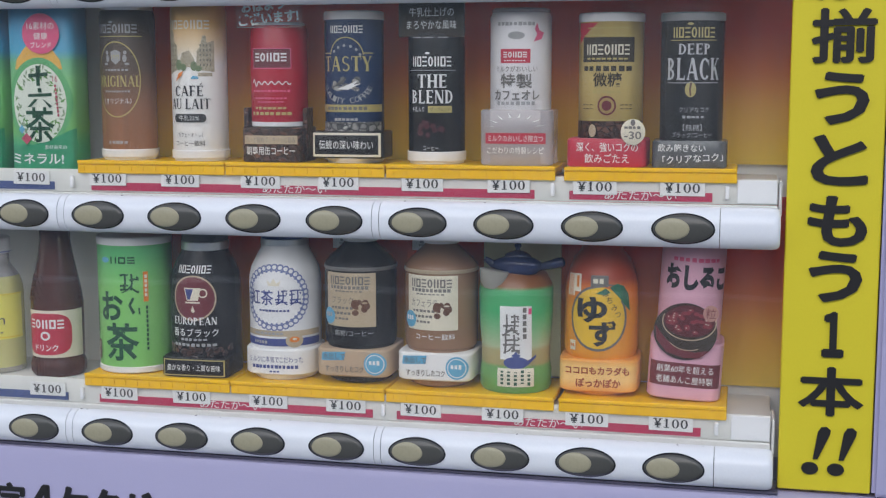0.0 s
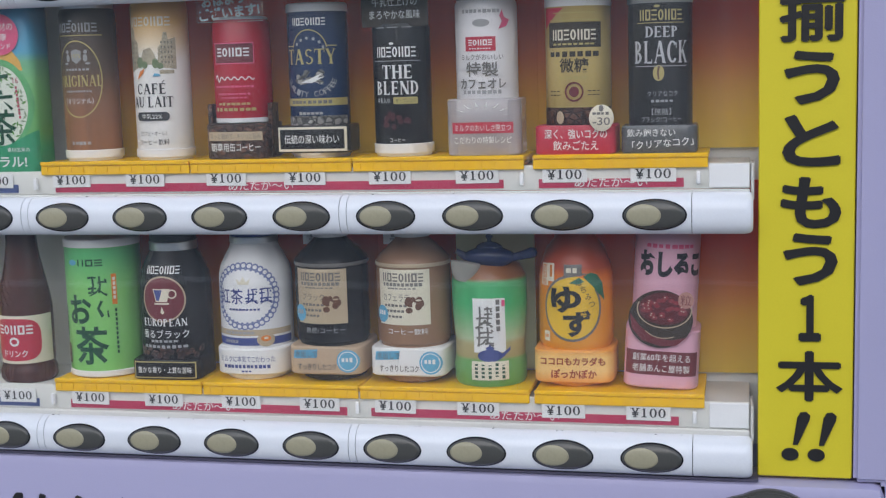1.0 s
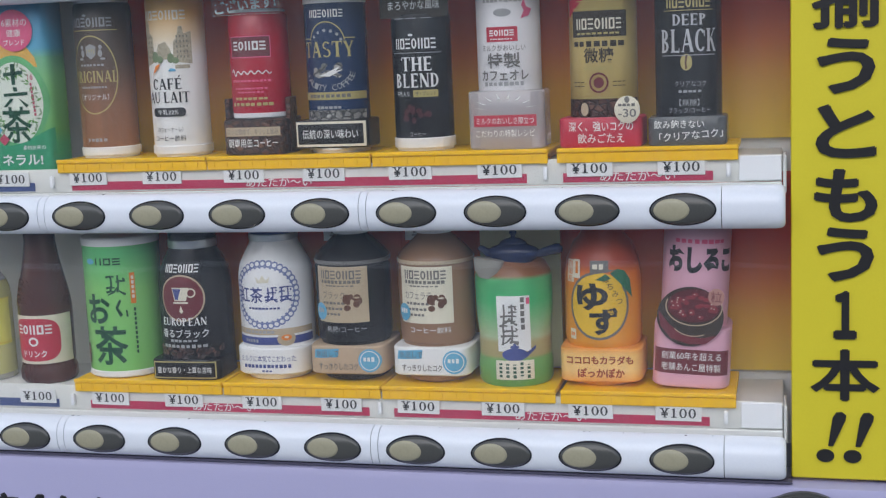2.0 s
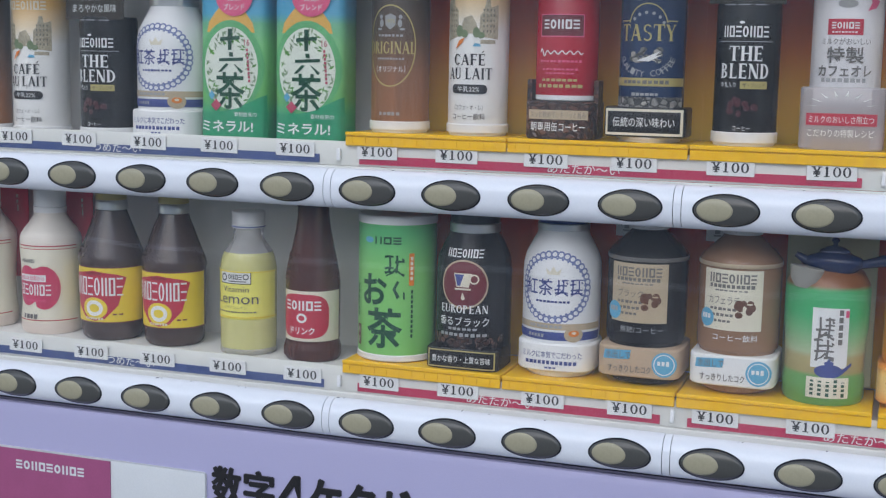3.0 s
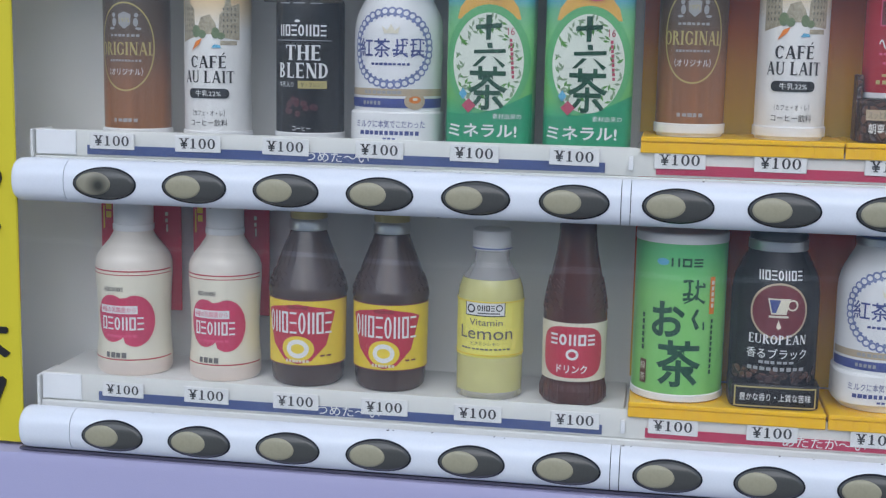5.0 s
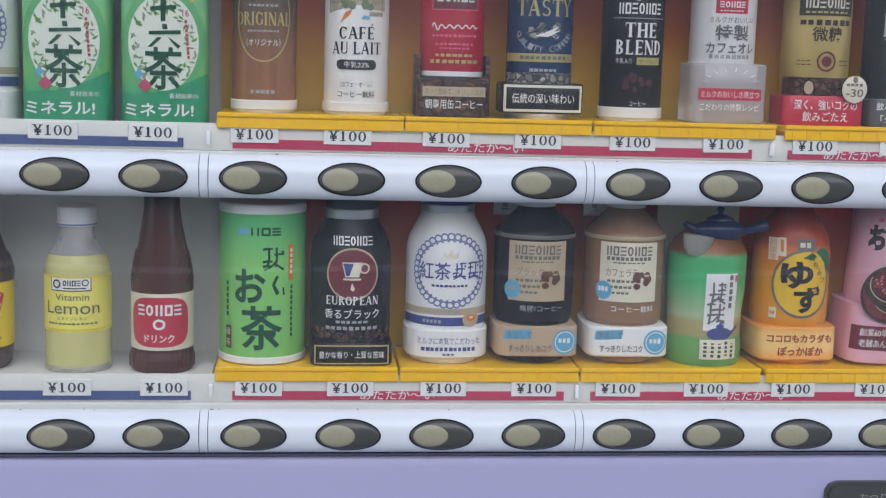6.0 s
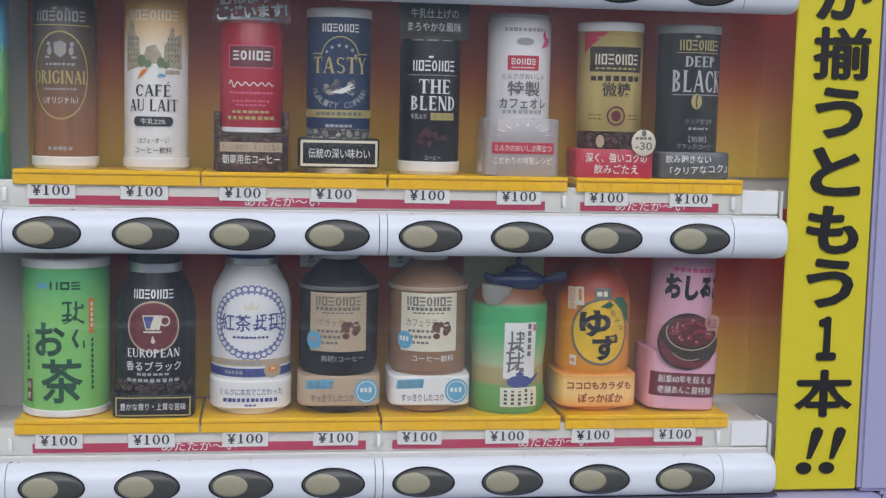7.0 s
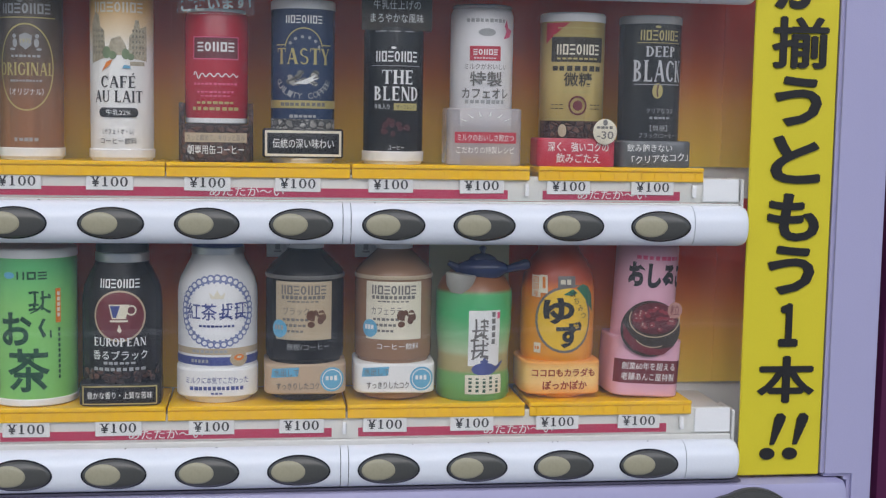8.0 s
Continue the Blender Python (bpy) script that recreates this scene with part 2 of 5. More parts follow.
# dust film that also paints a reflected veil into the pane, streaked and patchy
g_ma, g_st, g_cl, g_mr = gn.new("ShaderNodeMapping"), gn.new("ShaderNodeTexNoise"), gn.new("ShaderNodeTexNoise"), gn.new("ShaderNodeMapRange")
g_ma.inputs["Scale"].default_value, g_ma.inputs["Rotation"].default_value = (55, 1, 3), (0, radians(4), 0)
g_st.inputs["Scale"].default_value, g_st.inputs["Detail"].default_value = 1.0, 6.0
g_cl.inputs["Scale"].default_value, g_cl.inputs["Detail"].default_value = 9.0, 5.0
g_pr = gn.new("ShaderNodeMath")
g_pr.operation = "MULTIPLY"
gl.new(g_co.outputs["Object"], g_ma.inputs[0])
gl.new(g_ma.outputs[0], g_st.inputs["Vector"])
gl.new(g_co.outputs["Object"], g_cl.inputs["Vector"])
gl.new(g_st.outputs["Fac"], g_pr.inputs[0])
gl.new(g_cl.outputs["Fac"], g_pr.inputs[1])
gl.new(g_pr.outputs[0], g_mr.inputs[0])
g_mr.inputs[1].default_value, g_mr.inputs[2].default_value = 0.14, 0.42
g_mr.inputs[3].default_value, g_mr.inputs[4].default_value = 0.999, 0.977
gl.new(g_mr.outputs[0], gb.inputs["Transmission Weight"])


# ---------------------------------------------------------------- mesh helpers
def part(name, bm, material, parent=None, label="", smooth=False):
    me = bpy.data.meshes.new(name)
    bm.to_mesh(me)
    bm.free()
    me.materials.append(material)
    if smooth:
        me.shade_smooth()
        me.set_sharp_from_angle(angle=radians(38))
    ob = new(name, me)
    ob.parent = parent
    return tagged(ob, label) if label else ob


def thing(name, label, category, group="", at=(0, 0, 0), kind=""):
    ob = new(name)
    ob.location = at
    ob.empty_display_size = 0.01
    return tagged(ob, label, category, group, kind)


def box(x0, x1, y0, y1, z0, z1, bevel=0.0, segments=2):
    bm = bmesh.new()
    bmesh.ops.create_cube(bm, size=1.0)
    bmesh.ops.scale(bm, vec=(x1 - x0, y1 - y0, z1 - z0), verts=bm.verts)
    bmesh.ops.translate(bm, vec=((x0 + x1) / 2, (y0 + y1) / 2, (z0 + z1) / 2), verts=bm.verts)
    if bevel:
        bmesh.ops.bevel(bm, geom=bm.edges[:], offset=bevel, segments=segments, profile=0.5, affect="EDGES")
    return bm


def merged(*bms):
    out = bmesh.new()
    for b in bms:
        me = bpy.data.meshes.new("tmp")
        b.to_mesh(me)
        b.free()
        out.from_mesh(me)
        bpy.data.meshes.remove(me)
    return out


class Form:
    """An upright form: half-widths by height in mm; n=2 is round, more is boxy; deep: depth over width."""

    def __init__(self, prof, n=2.0, deep=1.0):
        self.prof, self.n, self.deep = prof, n, deep

    def r(self, v):
        p = self.prof
        if v <= p[0][1]:
            return p[0][0]
        for (r0, v0), (r1, v1) in zip(p, p[1:]):
            if v <= v1:
                return r0 + (r1 - r0) * (v - v0) / (v1 - v0) if v1 > v0 else r1
        return p[-1][0]

    def on(self, u, v, off):
        r = max(self.r(v), 1.0)
        if self.n == 2.0:
            a = u / r
            d = r + off
            return Vector((d * math.sin(a), -d * math.cos(a) * self.deep, v)) / 1000
        q = max(0.0, 1 - min(1.0, abs(u) / r) ** self.n) ** (1 / self.n)
        return Vector((u, -r * self.deep * q - off, v)) / 1000

    def mesh(self, seg=56):
        bm = bmesh.new()
        rings = []
        for r, v in self.prof:
            ring = []
            for k in range(seg):
                a = 2 * math.pi * k / seg
                c, s = math.cos(a), math.sin(a)
                e = 2 / self.n
                x, y = math.copysign(abs(s) ** e, s) * r, -math.copysign(abs(c) ** e, c) * r * self.deep
                ring.append(bm.verts.new((x / 1000, y / 1000, v / 1000)))
            rings.append(ring)
        for a, b in zip(rings, rings[1:]):
            for k in range(seg):
                bm.faces.new((a[k], a[(k + 1) % seg], b[(k + 1) % seg], b[k]))
        bm.faces.new(rings[-1])
        bm.faces.new(rings[0][::-1])
        return bm


class Flat(Form):
    """The face of a flat card."""

    def __init__(self):
        self.prof, self.n = [(1e6, 0), (1e6, 1e6)], 3.0

    def on(self, u, v, off):
        return Vector((u, -off, v)) / 1000


FLAT = Flat()
GLYPHS = {}


def glyphs(body, bold):
    """Corners and faces of a line of text in the built-in font, in a box from 0 to 1."""
    if any("\u4e00" <= c <= "\u9fff" for c in body) and len(body) > 1:
        bold *= 0.3
    key = body, bold
    if key not in GLYPHS:
        cu = bpy.data.curves.new("lettering", "FONT")
        cu.body, cu.offset, cu.resolution_u = body, bold, 3
        ob = bpy.data.objects.new("lettering", cu)
        scene.collection.objects.link(ob)
        dg = bpy.context.evaluated_depsgraph_get()
        me = bpy.data.meshes.new_from_object(ob.evaluated_get(dg))
        vs = [(v.co.x, v.co.y) for v in me.vertices]
        fs = [tuple(p.vertices) for p in me.polygons]
        bpy.data.objects.remove(ob)
        bpy.data.curves.remove(cu)
        bpy.data.meshes.remove(me)
        x0, x1 = min(v[0] for v in vs), max(v[0] for v in vs)
        y0, y1 = min(v[1] for v in vs), max(v[1] for v in vs)
        GLYPHS[key] = [((x - x0) / (x1 - x0) - 0.5, (y - y0) / (y1 - y0) - 0.5) for x, y in vs], fs
    return GLYPHS[key]


def polygon(bm, pts):
    bm.faces.new([bm.verts.new((u, v, 0)) for u, v in pts])


def oval(u, v, w, h, seg=40, a0=0.0, a1=2 * math.pi):
    return [(u + w / 2 * math.cos(a0 + (a1 - a0) * k / seg), v + h / 2 * math.sin(a0 + (a1 - a0) * k / seg)) for k in range(seg + (a1 - a0 < 6.2))]


def ring(bm, u, v, w, h, t, seg=40, a0=0.0, a1=2 * math.pi):
    whole = a1 - a0 > 6.2
    a, b = oval(u, v, w, h, seg, a0, a1), oval(u, v, w - 2 * t, h - 2 * t, seg, a0, a1)
    va, vb = [bm.verts.new((*p, 0)) for p in a], [bm.verts.new((*p, 0)) for p in b]
    for k in range(len(a) if whole else len(a) - 1):
        j = (k + 1) % len(a)
        bm.faces.new((va[k], va[j], vb[j], vb[k]))


def stroke(bm, pts, t0, t1):
    """A brush stroke along pts that swells from t0 to t1."""
    left, right = [], []
    for k, (u, v) in enumerate(pts):
        a, b = pts[max(0, k - 1)], pts[min(len(pts) - 1, k + 1)]
        d = Vector((b[0] - a[0], b[1] - a[1])).normalized()
        t = (t0 + (t1 - t0) * k / (len(pts) - 1)) / 2
        left.append(bm.verts.new((u - d.y * t, v + d.x * t, 0)))
        right.append(bm.verts.new((u + d.y * t, v - d.x * t, 0)))
    for k in range(len(pts) - 1):
        bm.faces.new((left[k], left[k + 1], right[k + 1], right[k]))


def serif_strokes(ch):
    """Width and strokes of a capital with thick stems, hairlines and serifs, one unit high."""
    tk, tn = 0.215, 0.085
    out = []

    def bar(x0, x1, y0, y1):
        out.append([(x0, y0), (x1, y0), (x1, y1), (x0, y1)])

    def stem(x, y0=0.0, y1=1.0, t=tk, feet=3):
        bar(x - t / 2, x + t / 2, y0, y1)
        for bit, y in ((1, y0), (2, y1 - 0.05)):
            if feet & bit:
                bar(x - t / 2 - 0.07, x + t / 2 + 0.07, y, y + 0.05)

    def arm(x0, x1, y, tick=0.16):
        bar(x0, x1, y - tn / 2, y + tn / 2)
        if tick:
            bar(x1 - 0.05, x1 + 0.01, y - tick * (0.5 if 0.3 < y < 0.7 else 1.0 if y > 0.5 else 0.2), y + tick * (0.5 if 0.3 < y < 0.7 else 0.2 if y > 0.5 else 1.0))

    def slant(x0, y0, x1, y1, t):
        out.append([(x0 - t / 2, y0), (x0 + t / 2, y0), (x1 + t / 2, y1), (x1 - t / 2, y1)])

    def bowl(cx, cy, rx, ry, a0, a1, t=tk):
        n = 14
        for k in range(n):
            a, b = radians(a0 + (a1 - a0) * k / n), radians(a0 + (a1 - a0) * (k + 1) / n)
            out.append([(cx + rx * math.cos(a), cy + ry * math.sin(a)), (cx + rx * math.cos(b), cy + ry * math.sin(b)),
                        (cx + (rx - t) * math.cos(b), cy + (ry - tn) * math.sin(b)), (cx + (rx - t) * math.cos(a), cy + (ry - tn) * math.sin(a))])

    if ch in "EÉFL":
        stem(0.18)
        for y in {"F": (0.968, 0.5), "L": (0.032,)}.get(ch, (0.968, 0.5, 0.032)):
            arm(0.26, 0.56 if y == 0.5 else 0.66, y)
        if ch == "É":
            out.append([(0.34, 1.08), (0.42, 1.08), (0.62, 1.28), (0.48, 1.28)])
        return 0.74, out
    if ch == "I":
        stem(0.2)
        return 0.4, out
    if ch == "T":
        stem(0.42, feet=1)
        bar(0.04, 0.80, 0.935, 1.0)
        bar(0.02, 0.07, 0.76, 1.0)
        bar(0.77, 0.82, 0.76, 1.0)
        return 0.84, out
    if ch == "H":
        stem(0.18)
        stem(0.72)
        arm(0.26, 0.64, 0.5, 0)
        return 0.9, out
    if ch in "BDPR":
        stem(0.18)
        if ch == "D":
            bowl(0.26, 0.5, 0.54, 0.5, -90, 90)
        else:
            bowl(0.26, 0.75, 0.38, 0.25, -90, 90)
        if ch == "B":
            bowl(0.26, 0.26, 0.44, 0.26, -90, 90)
        if ch == "R":
            slant(0.42, 0.5, 0.74, 0.0, tk)
        return 0.82, out
    if ch == "N":
        stem(0.14, t=tn)
        stem(0.76, t=tn)
        slant(0.15, 1.0, 0.72, 0.0, tk * 1.1)
        return 0.9, out
    if ch == "A":
        slant(0.10, 0.0, 0.42, 1.0, tn)
        slant(0.44, 1.0, 0.76, 0.0, tk)
        arm(0.22, 0.60, 0.34, 0)
        bar(0.0, 0.22, 0.0, 0.05)
        bar(0.62, 0.90, 0.0, 0.05)
        return 0.9, out
    if ch == "U":
        stem(0.18, 0.28, 1.0, feet=2)
        stem(0.74, 0.28, 1.0, tn, 2)
        bowl(0.45, 0.30, 0.355, 0.30, 180, 360, 0.12)
        return 0.9, out
    if ch in "CGO":
        bowl(0.44, 0.5, 0.42, 0.5, *((0, 360) if ch == "O" else (42, 318)))
        if ch != "O":
            bar(0.72, 0.78, 0.66, 0.92)
        if ch == "G":
            stem(0.72, 0.08, 0.46, 0.15, 2)
        return 0.88 if ch == "O" else 0.84, out
    if ch == "S":
        bowl(0.36, 0.74, 0.30, 0.26, 30, 265, 0.13)
        bowl(0.36, 0.26, 0.32, 0.27, -150, 85, 0.13)
        return 0.72, out
    if ch == "Y":
        slant(0.12, 1.0, 0.42, 0.42, tk)
        slant(0.74, 1.0, 0.44, 0.44, tn)
        stem(0.43, 0.0, 0.44, feet=1)
        bar(-0.02, 0.26, 0.95, 1.0)
        bar(0.62, 0.86, 0.95, 1.0)
        return 0.86, out
    if ch == "K":
        stem(0.18)
        slant(0.24, 0.40, 0.70, 1.0, tn)
        slant(0.40, 0.58, 0.74, 0.0, tk)
        bar(0.58, 0.84, 0.95, 1.0)
        bar(0.62, 0.88, 0.0, 0.05)
        return 0.88, out
    return 0.36, out


def draw(bm, item):
    """One printed item, in mm on the unrolled surface (u across, v up):
    r bar, e oval, o ring, t text, b row of blocks, k brush marks, s broken line of bars, p polygon, a arc."""
    kind, *q = item
    if kind == "r":
        u, v, w, h = q
        polygon(bm, [(u - w / 2, v - h / 2), (u + w / 2, v - h / 2), (u + w / 2, v + h / 2), (u - w / 2, v + h / 2)])
    elif kind == "e":
        polygon(bm, oval(*q))
    elif kind == "o":
        ring(bm, *q)
    elif kind == "a":
        u, v, w, h, t, a0, a1 = q
        ring(bm, u, v, w, h, t, 24, radians(a0), radians(a1))
    elif kind == "p":
        polygon(bm, q[0])
    elif kind == "t":
        body, u, v, w, h = q[:5]
        bold = q[5] if len(q) > 5 else 0.0
        turn = radians(q[6]) if len(q) > 6 else 0.0
        vs, fs = glyphs(body, bold)
        c, s = math.cos(turn), math.sin(turn)
        made = [bm.verts.new((u + c * x * w - s * y * h, v + s * x * w + c * y * h, 0)) for x, y in vs]
        for f in fs:
            try:
                bm.faces.new([made[k] for k in f])
            except ValueError:
                pass
    elif kind == "T":
        # capitals with serifs; each stroke a hair above the one before
        body, u, v, w, h = q
        parts_of = [serif_strokes(ch) for ch in body]
        scale, x = w / (sum(a + 0.07 for a, _ in parts_of) - 0.07), u - w / 2
        for adv, strokes in parts_of:
            for k, pts in enumerate(strokes):
                bm.faces.new([bm.verts.new((x + a * scale, v + (b - 0.5) * h, 0.0015 * k)) for a, b in pts])
            x += (adv + 0.07) * scale
    elif kind == "b":
        # a row of plain shapes: rings, upright pairs, stacked bars, frames
        u, v, w, h, n = q
        step, th = w / n, min(h, w / n) * 0.24
        for k in range(n):
            x, a, b = u - w / 2 + (k + 0.5) * step, step * 0.41, h / 2
            shape = (k * 3 + n) % 4
            if shape == 0:
                ring(bm, x, v, 2 * a, h, th, 16)
            elif shape == 1:
                for c in (-1, 0, 1):
                    draw(bm, ("r", x, v + c * (b - th / 2), 2 * a, th * 0.9))
            elif shape == 2:
                for c in (-1, 1):
                    draw(bm, ("r", x + c * (a - th / 2), v, th, h))
                    draw(bm, ("r", x, v + c * (b - th / 2), 2 * (a - th), th))
            else:
                for c in (-1, 1):
                    draw(bm, ("r", x + c * (a - th * 0.7), v, th, h))
    elif kind == "w":
        # a thin wavy line
        u, v, w, h, n = q
        stroke(bm, [(u - w / 2 + w * k / (8 * n), v + h / 2 * math.sin(k * math.pi / 4) * (1.5 if k < 8 else 0.7)) for k in range(8 * n + 1)], 1.0, 0.8)
    elif kind == "k":
        # loose straight brush strokes, no character
        u, v, w, h, seed = q
        rnd = random.Random(seed)
        t = min(w, h) * 0.10
        P = lambda a, b: (u + a * w, v + b * h)
        for k in range(4):
            y = 0.42 - 0.25 * k + rnd.uniform(-0.05, 0.05)
            a, b = rnd.choice([(-0.48, -0.05), (0.02, 0.48), (-0.44, 0.46), (-0.3, 0.4)])
            stroke(bm, [P(a, y - 0.02), P((a + b) / 2, y + 0.02), P(b, y)], t * 1.2, t * 0.8)
        for k in range(2):
            x = -0.24 + 0.42 * k + rnd.uniform(-0.08, 0.08)
            stroke(bm, [P(x, 0.5), P(x + 0.02, 0.05), P(x - 0.04, -rnd.uniform(0.3, 0.5))], t, t * 1.1)
        stroke(bm, [P(0.1, -0.12), P(-0.12, -0.34), P(-0.42, -0.48)], t * 1.1, t * 0.5)
        stroke(bm, [P(0.08, -0.2), P(0.3, -0.38), P(0.47, -0.46)], t * 0.6, t * 1.3)
        stroke(bm, [P(0.36, 0.36), P(0.44, 0.24)], t * 0.7, t * 1.3)
    elif kind == "s":
        u, v, w, h, n = q
        rnd = random.Random(int(u * 7 + v * 13 + w * 3))
        x, step = u - w / 2, w / n
        for k in range(n):
            a = step * rnd.uniform(0.62, 0.86)
            hh = h * rnd.uniform(0.75, 1.0)
            polygon(bm, [(x, v - hh / 2), (x + a, v - hh / 2), (x + a, v + hh / 2), (x, v + hh / 2)])
            x += step


def press(form, items, off=0.25, thick=0.0):
    """The printed items laid on a form, off mm proud of it."""
    bm = bmesh.new()
    for it in items:
        draw(bm, it)
    step = 4.0 if form.n == 2.0 else 1.5
    if form is not FLAT:
        us = [v.co.x for v in bm.verts]
        vs = [v.co.y for v in bm.verts]
        k = math.ceil(min(us) / step) * step
        while k < max(us):
            bmesh.ops.bisect_plane(bm, geom=bm.verts[:] + bm.edges[:] + bm.faces[:], plane_co=(k, 0, 0), plane_no=(1, 0, 0))
            k += step
        for _, cut in form.prof:
            if min(vs) < cut < max(vs):
                bmesh.ops.bisect_plane(bm, geom=bm.verts[:] + bm.edges[:] + bm.faces[:], plane_co=(0, cut, 0), plane_no=(0, 1, 0))
    if thick:
        bmesh.ops.triangulate(bm, faces=[f for f in bm.faces if len(f.verts) > 4])
        res = bmesh.ops.extrude_face_region(bm, geom=bm.faces[:])
        for v in res["geom"]:
            if isinstance(v, bmesh.types.BMVert):
                v.co.z = thick
    for v in bm.verts:
        v.co = form.on(v.co.x, v.co.y, off + v.co.z)
    bmesh.ops.recalc_face_normals(bm, faces=bm.faces[:]) if thick else None
    return bm


def ink(parent, form, *layers, start=0.25):
    """Printed layers on a part; each is (material, name, items), a little prouder than the one before."""
    for k, (material, name, items) in enumerate(layers):
        part(name, press(form, items, start + 0.14 * k), material, parent)


def bottle(root, name, prof, material, label="", n=2.0, deep=1.0):
    f = Form(prof, n, deep)
    return part(name, f.mesh(), material, root, label, smooth=True), f


def plinth(root, name, w, h, d, material, label="", v0=0.0, y=0.0, n=6.0):
    """A rounded box that stands before or under a sample, w wide, d deep, its face d/2 before y (mm)."""
    r = w / 2
    f = Form([(r - 1.2, v0), (r, v0 + 1.2), (r, v0 + h - 1.2), (r - 1.2, v0 + h)], n, d / w)
    ob = part(name, f.mesh(128), material, root, label, smooth=True)
    ob.location = (0, y / 1000, 0)
    return ob, f


def card(root, name, w, h, v0, y, material, label="", u=0.0, thick=1.2):
    ob = part(name, box(u / 1000 - w / 2000, u / 1000 + w / 2000, 0, thick / 1000, v0 / 1000, (v0 + h) / 1000, 0.0004, 1), material, root, label)
    ob.location = (0, y / 1000, 0)
    return ob


# ---------------------------------------------------------------- surroundings
def slab(name, bm, material, label, category):
    return tagged(part(name, bm, material), label, category, kind="structure")


# Unseen ground, kept pale to bounce light inside and veil the pane.
ground_bm = bmesh.new()
bmesh.ops.create_grid(ground_bm, x_segments=24, y_segments=24, size=120)
slab("ground", ground_bm, CONCRETE, "unseen concrete ground, kept pale to bounce light up to the machines", "ground")
# Out of view, added only to appear as a pale streak in the pane.
slab("streak_line", box(-14, 14, -7.35, -7.15, -0.01, 0.004), LINE_PAINT, "unseen white line added so the pane reflects a pale streak", "road line")
# Unseen wall, added to set the brightness of the pane's upper reflections.
slab("reflection_wall", box(-14, 14, -12.3, -12.0, 0, 6.0), PLASTER, "unseen plaster wall added for the pane to reflect", "wall")
slab("wall_north", box(-8, 8, 0.85, 1.05, 0, 3.2), PLASTER, "plain plaster wall behind the vending machines", "wall")

# ---------------------------------------------------------------- the machine's case
X0, X1, WL, WR = -0.597, 0.669, -0.479, 0.5565   # case and window, across
SHELF_Z = (1.1225, 1.3068, 1.4938)                   # shelf tops: lower, upper, the one above
BAR_Z = (1.0855, 1.272, 1.459)
FRONT = -0.012
machine = thing("vending_machine", "lavender painted steel drinks vending machine with lit buttons", "vending machine")


def frame_piece(name, x0, x1, z0, z1, y0=FRONT, y1=0.03, bevel=0.0025, label=""):
    return part(name, box(x0, x1, y0, y1, z0, z1, bevel), LAVENDER, machine, label, smooth=True)


frame_piece("side_panel", X0, X0 + 0.012, 0.06, 1.83, 0.031, 0.70, 0.003)
frame_piece("side_panel", X1 - 0.012, X1, 0.06, 1.83, 0.031, 0.70, 0.003)
frame_piece("top_panel", X0, X1, 1.832, 1.85, FRONT, 0.70, 0.004)
frame_piece("rear_panel", X0 + 0.013, X1 - 0.013, 0.06, 1.83, 0.68, 0.70, 0.002)
frame_piece("door_stile", X0, -0.5465, 0.06, 1.83, FRONT, 0.03, 0.005)
stile = bmesh.new()
stile_face = stile.faces.new([stile.verts.new((x, FRONT, z)) for x, z in ((0.6484, 0.06), (X1, 0.06), (X1, 1.83), (0.6255, 1.83), (0.6255, 1.0690), (0.6484, 1.0690))])
for v in bmesh.ops.extrude_face_region(stile, geom=[stile_face])["geom"]:
    if isinstance(v, bmesh.types.BMVert):
        v.co.y = 0.03
bmesh.ops.recalc_face_normals(stile, faces=stile.faces[:])
bmesh.ops.bevel(stile, geom=stile.edges[:], offset=0.003, segments=2, affect="EDGES")
part("door_stile", stile, LAVENDER, machine, smooth=True)
frame_piece("door_rail", -0.5450, 0.6245, 1.68, 1.83, FRONT, 0.03, 0.004)
frame_piece("door_apron", -0.5458, 0.6476, 0.06, 1.0675, FRONT - 0.006, 0.03, 0.008)
# Dark lavender strip: the narrow gap's shade put into its colour.
part("gap_shade", box(WL, WR, -0.0150, 0.02, 1.0677, 1.0693), mat("shaded_gap", (0.11, 0.10, 0.15), 0.6), machine, "thin dark strip for the shade in the gap under the buttons")

# the window: side walls, back boards, glass
part("window_side", box(WL - 0.060, WL - 0.056, -0.0055, 0.0795, 1.07, 1.68), BACK, machine)
part("window_side", box(WR + 0.056, WR + 0.060, -0.0055, 0.0795, 1.07, 1.68), BACK, machine)
part("back_board", box(WL - 0.060, WR + 0.060, 0.080, 0.084, 1.07, 1.68), BACK, machine, "pale grey back board of the display")
pane = part("window_glass", box(WL + 0.001, WR - 0.001, -0.0086, -0.0074, 1.0705, 1.679), glass_mat, machine, "clear window pane over the samples")
pane.visible_shadow = False

# yellow boards with black upright lettering
SIGN = [("が", 1.4610, 46, 40), ("揃", 1.4155, 46, 40), ("う", 1.3700, 39, 39), ("と", 1.3245, 41, 38), ("も", 1.2790, 43, 38),
        ("う", 1.2370, 39, 39), ("１", 1.1930, 16, 35), ("本", 1.1490, 48, 38)]


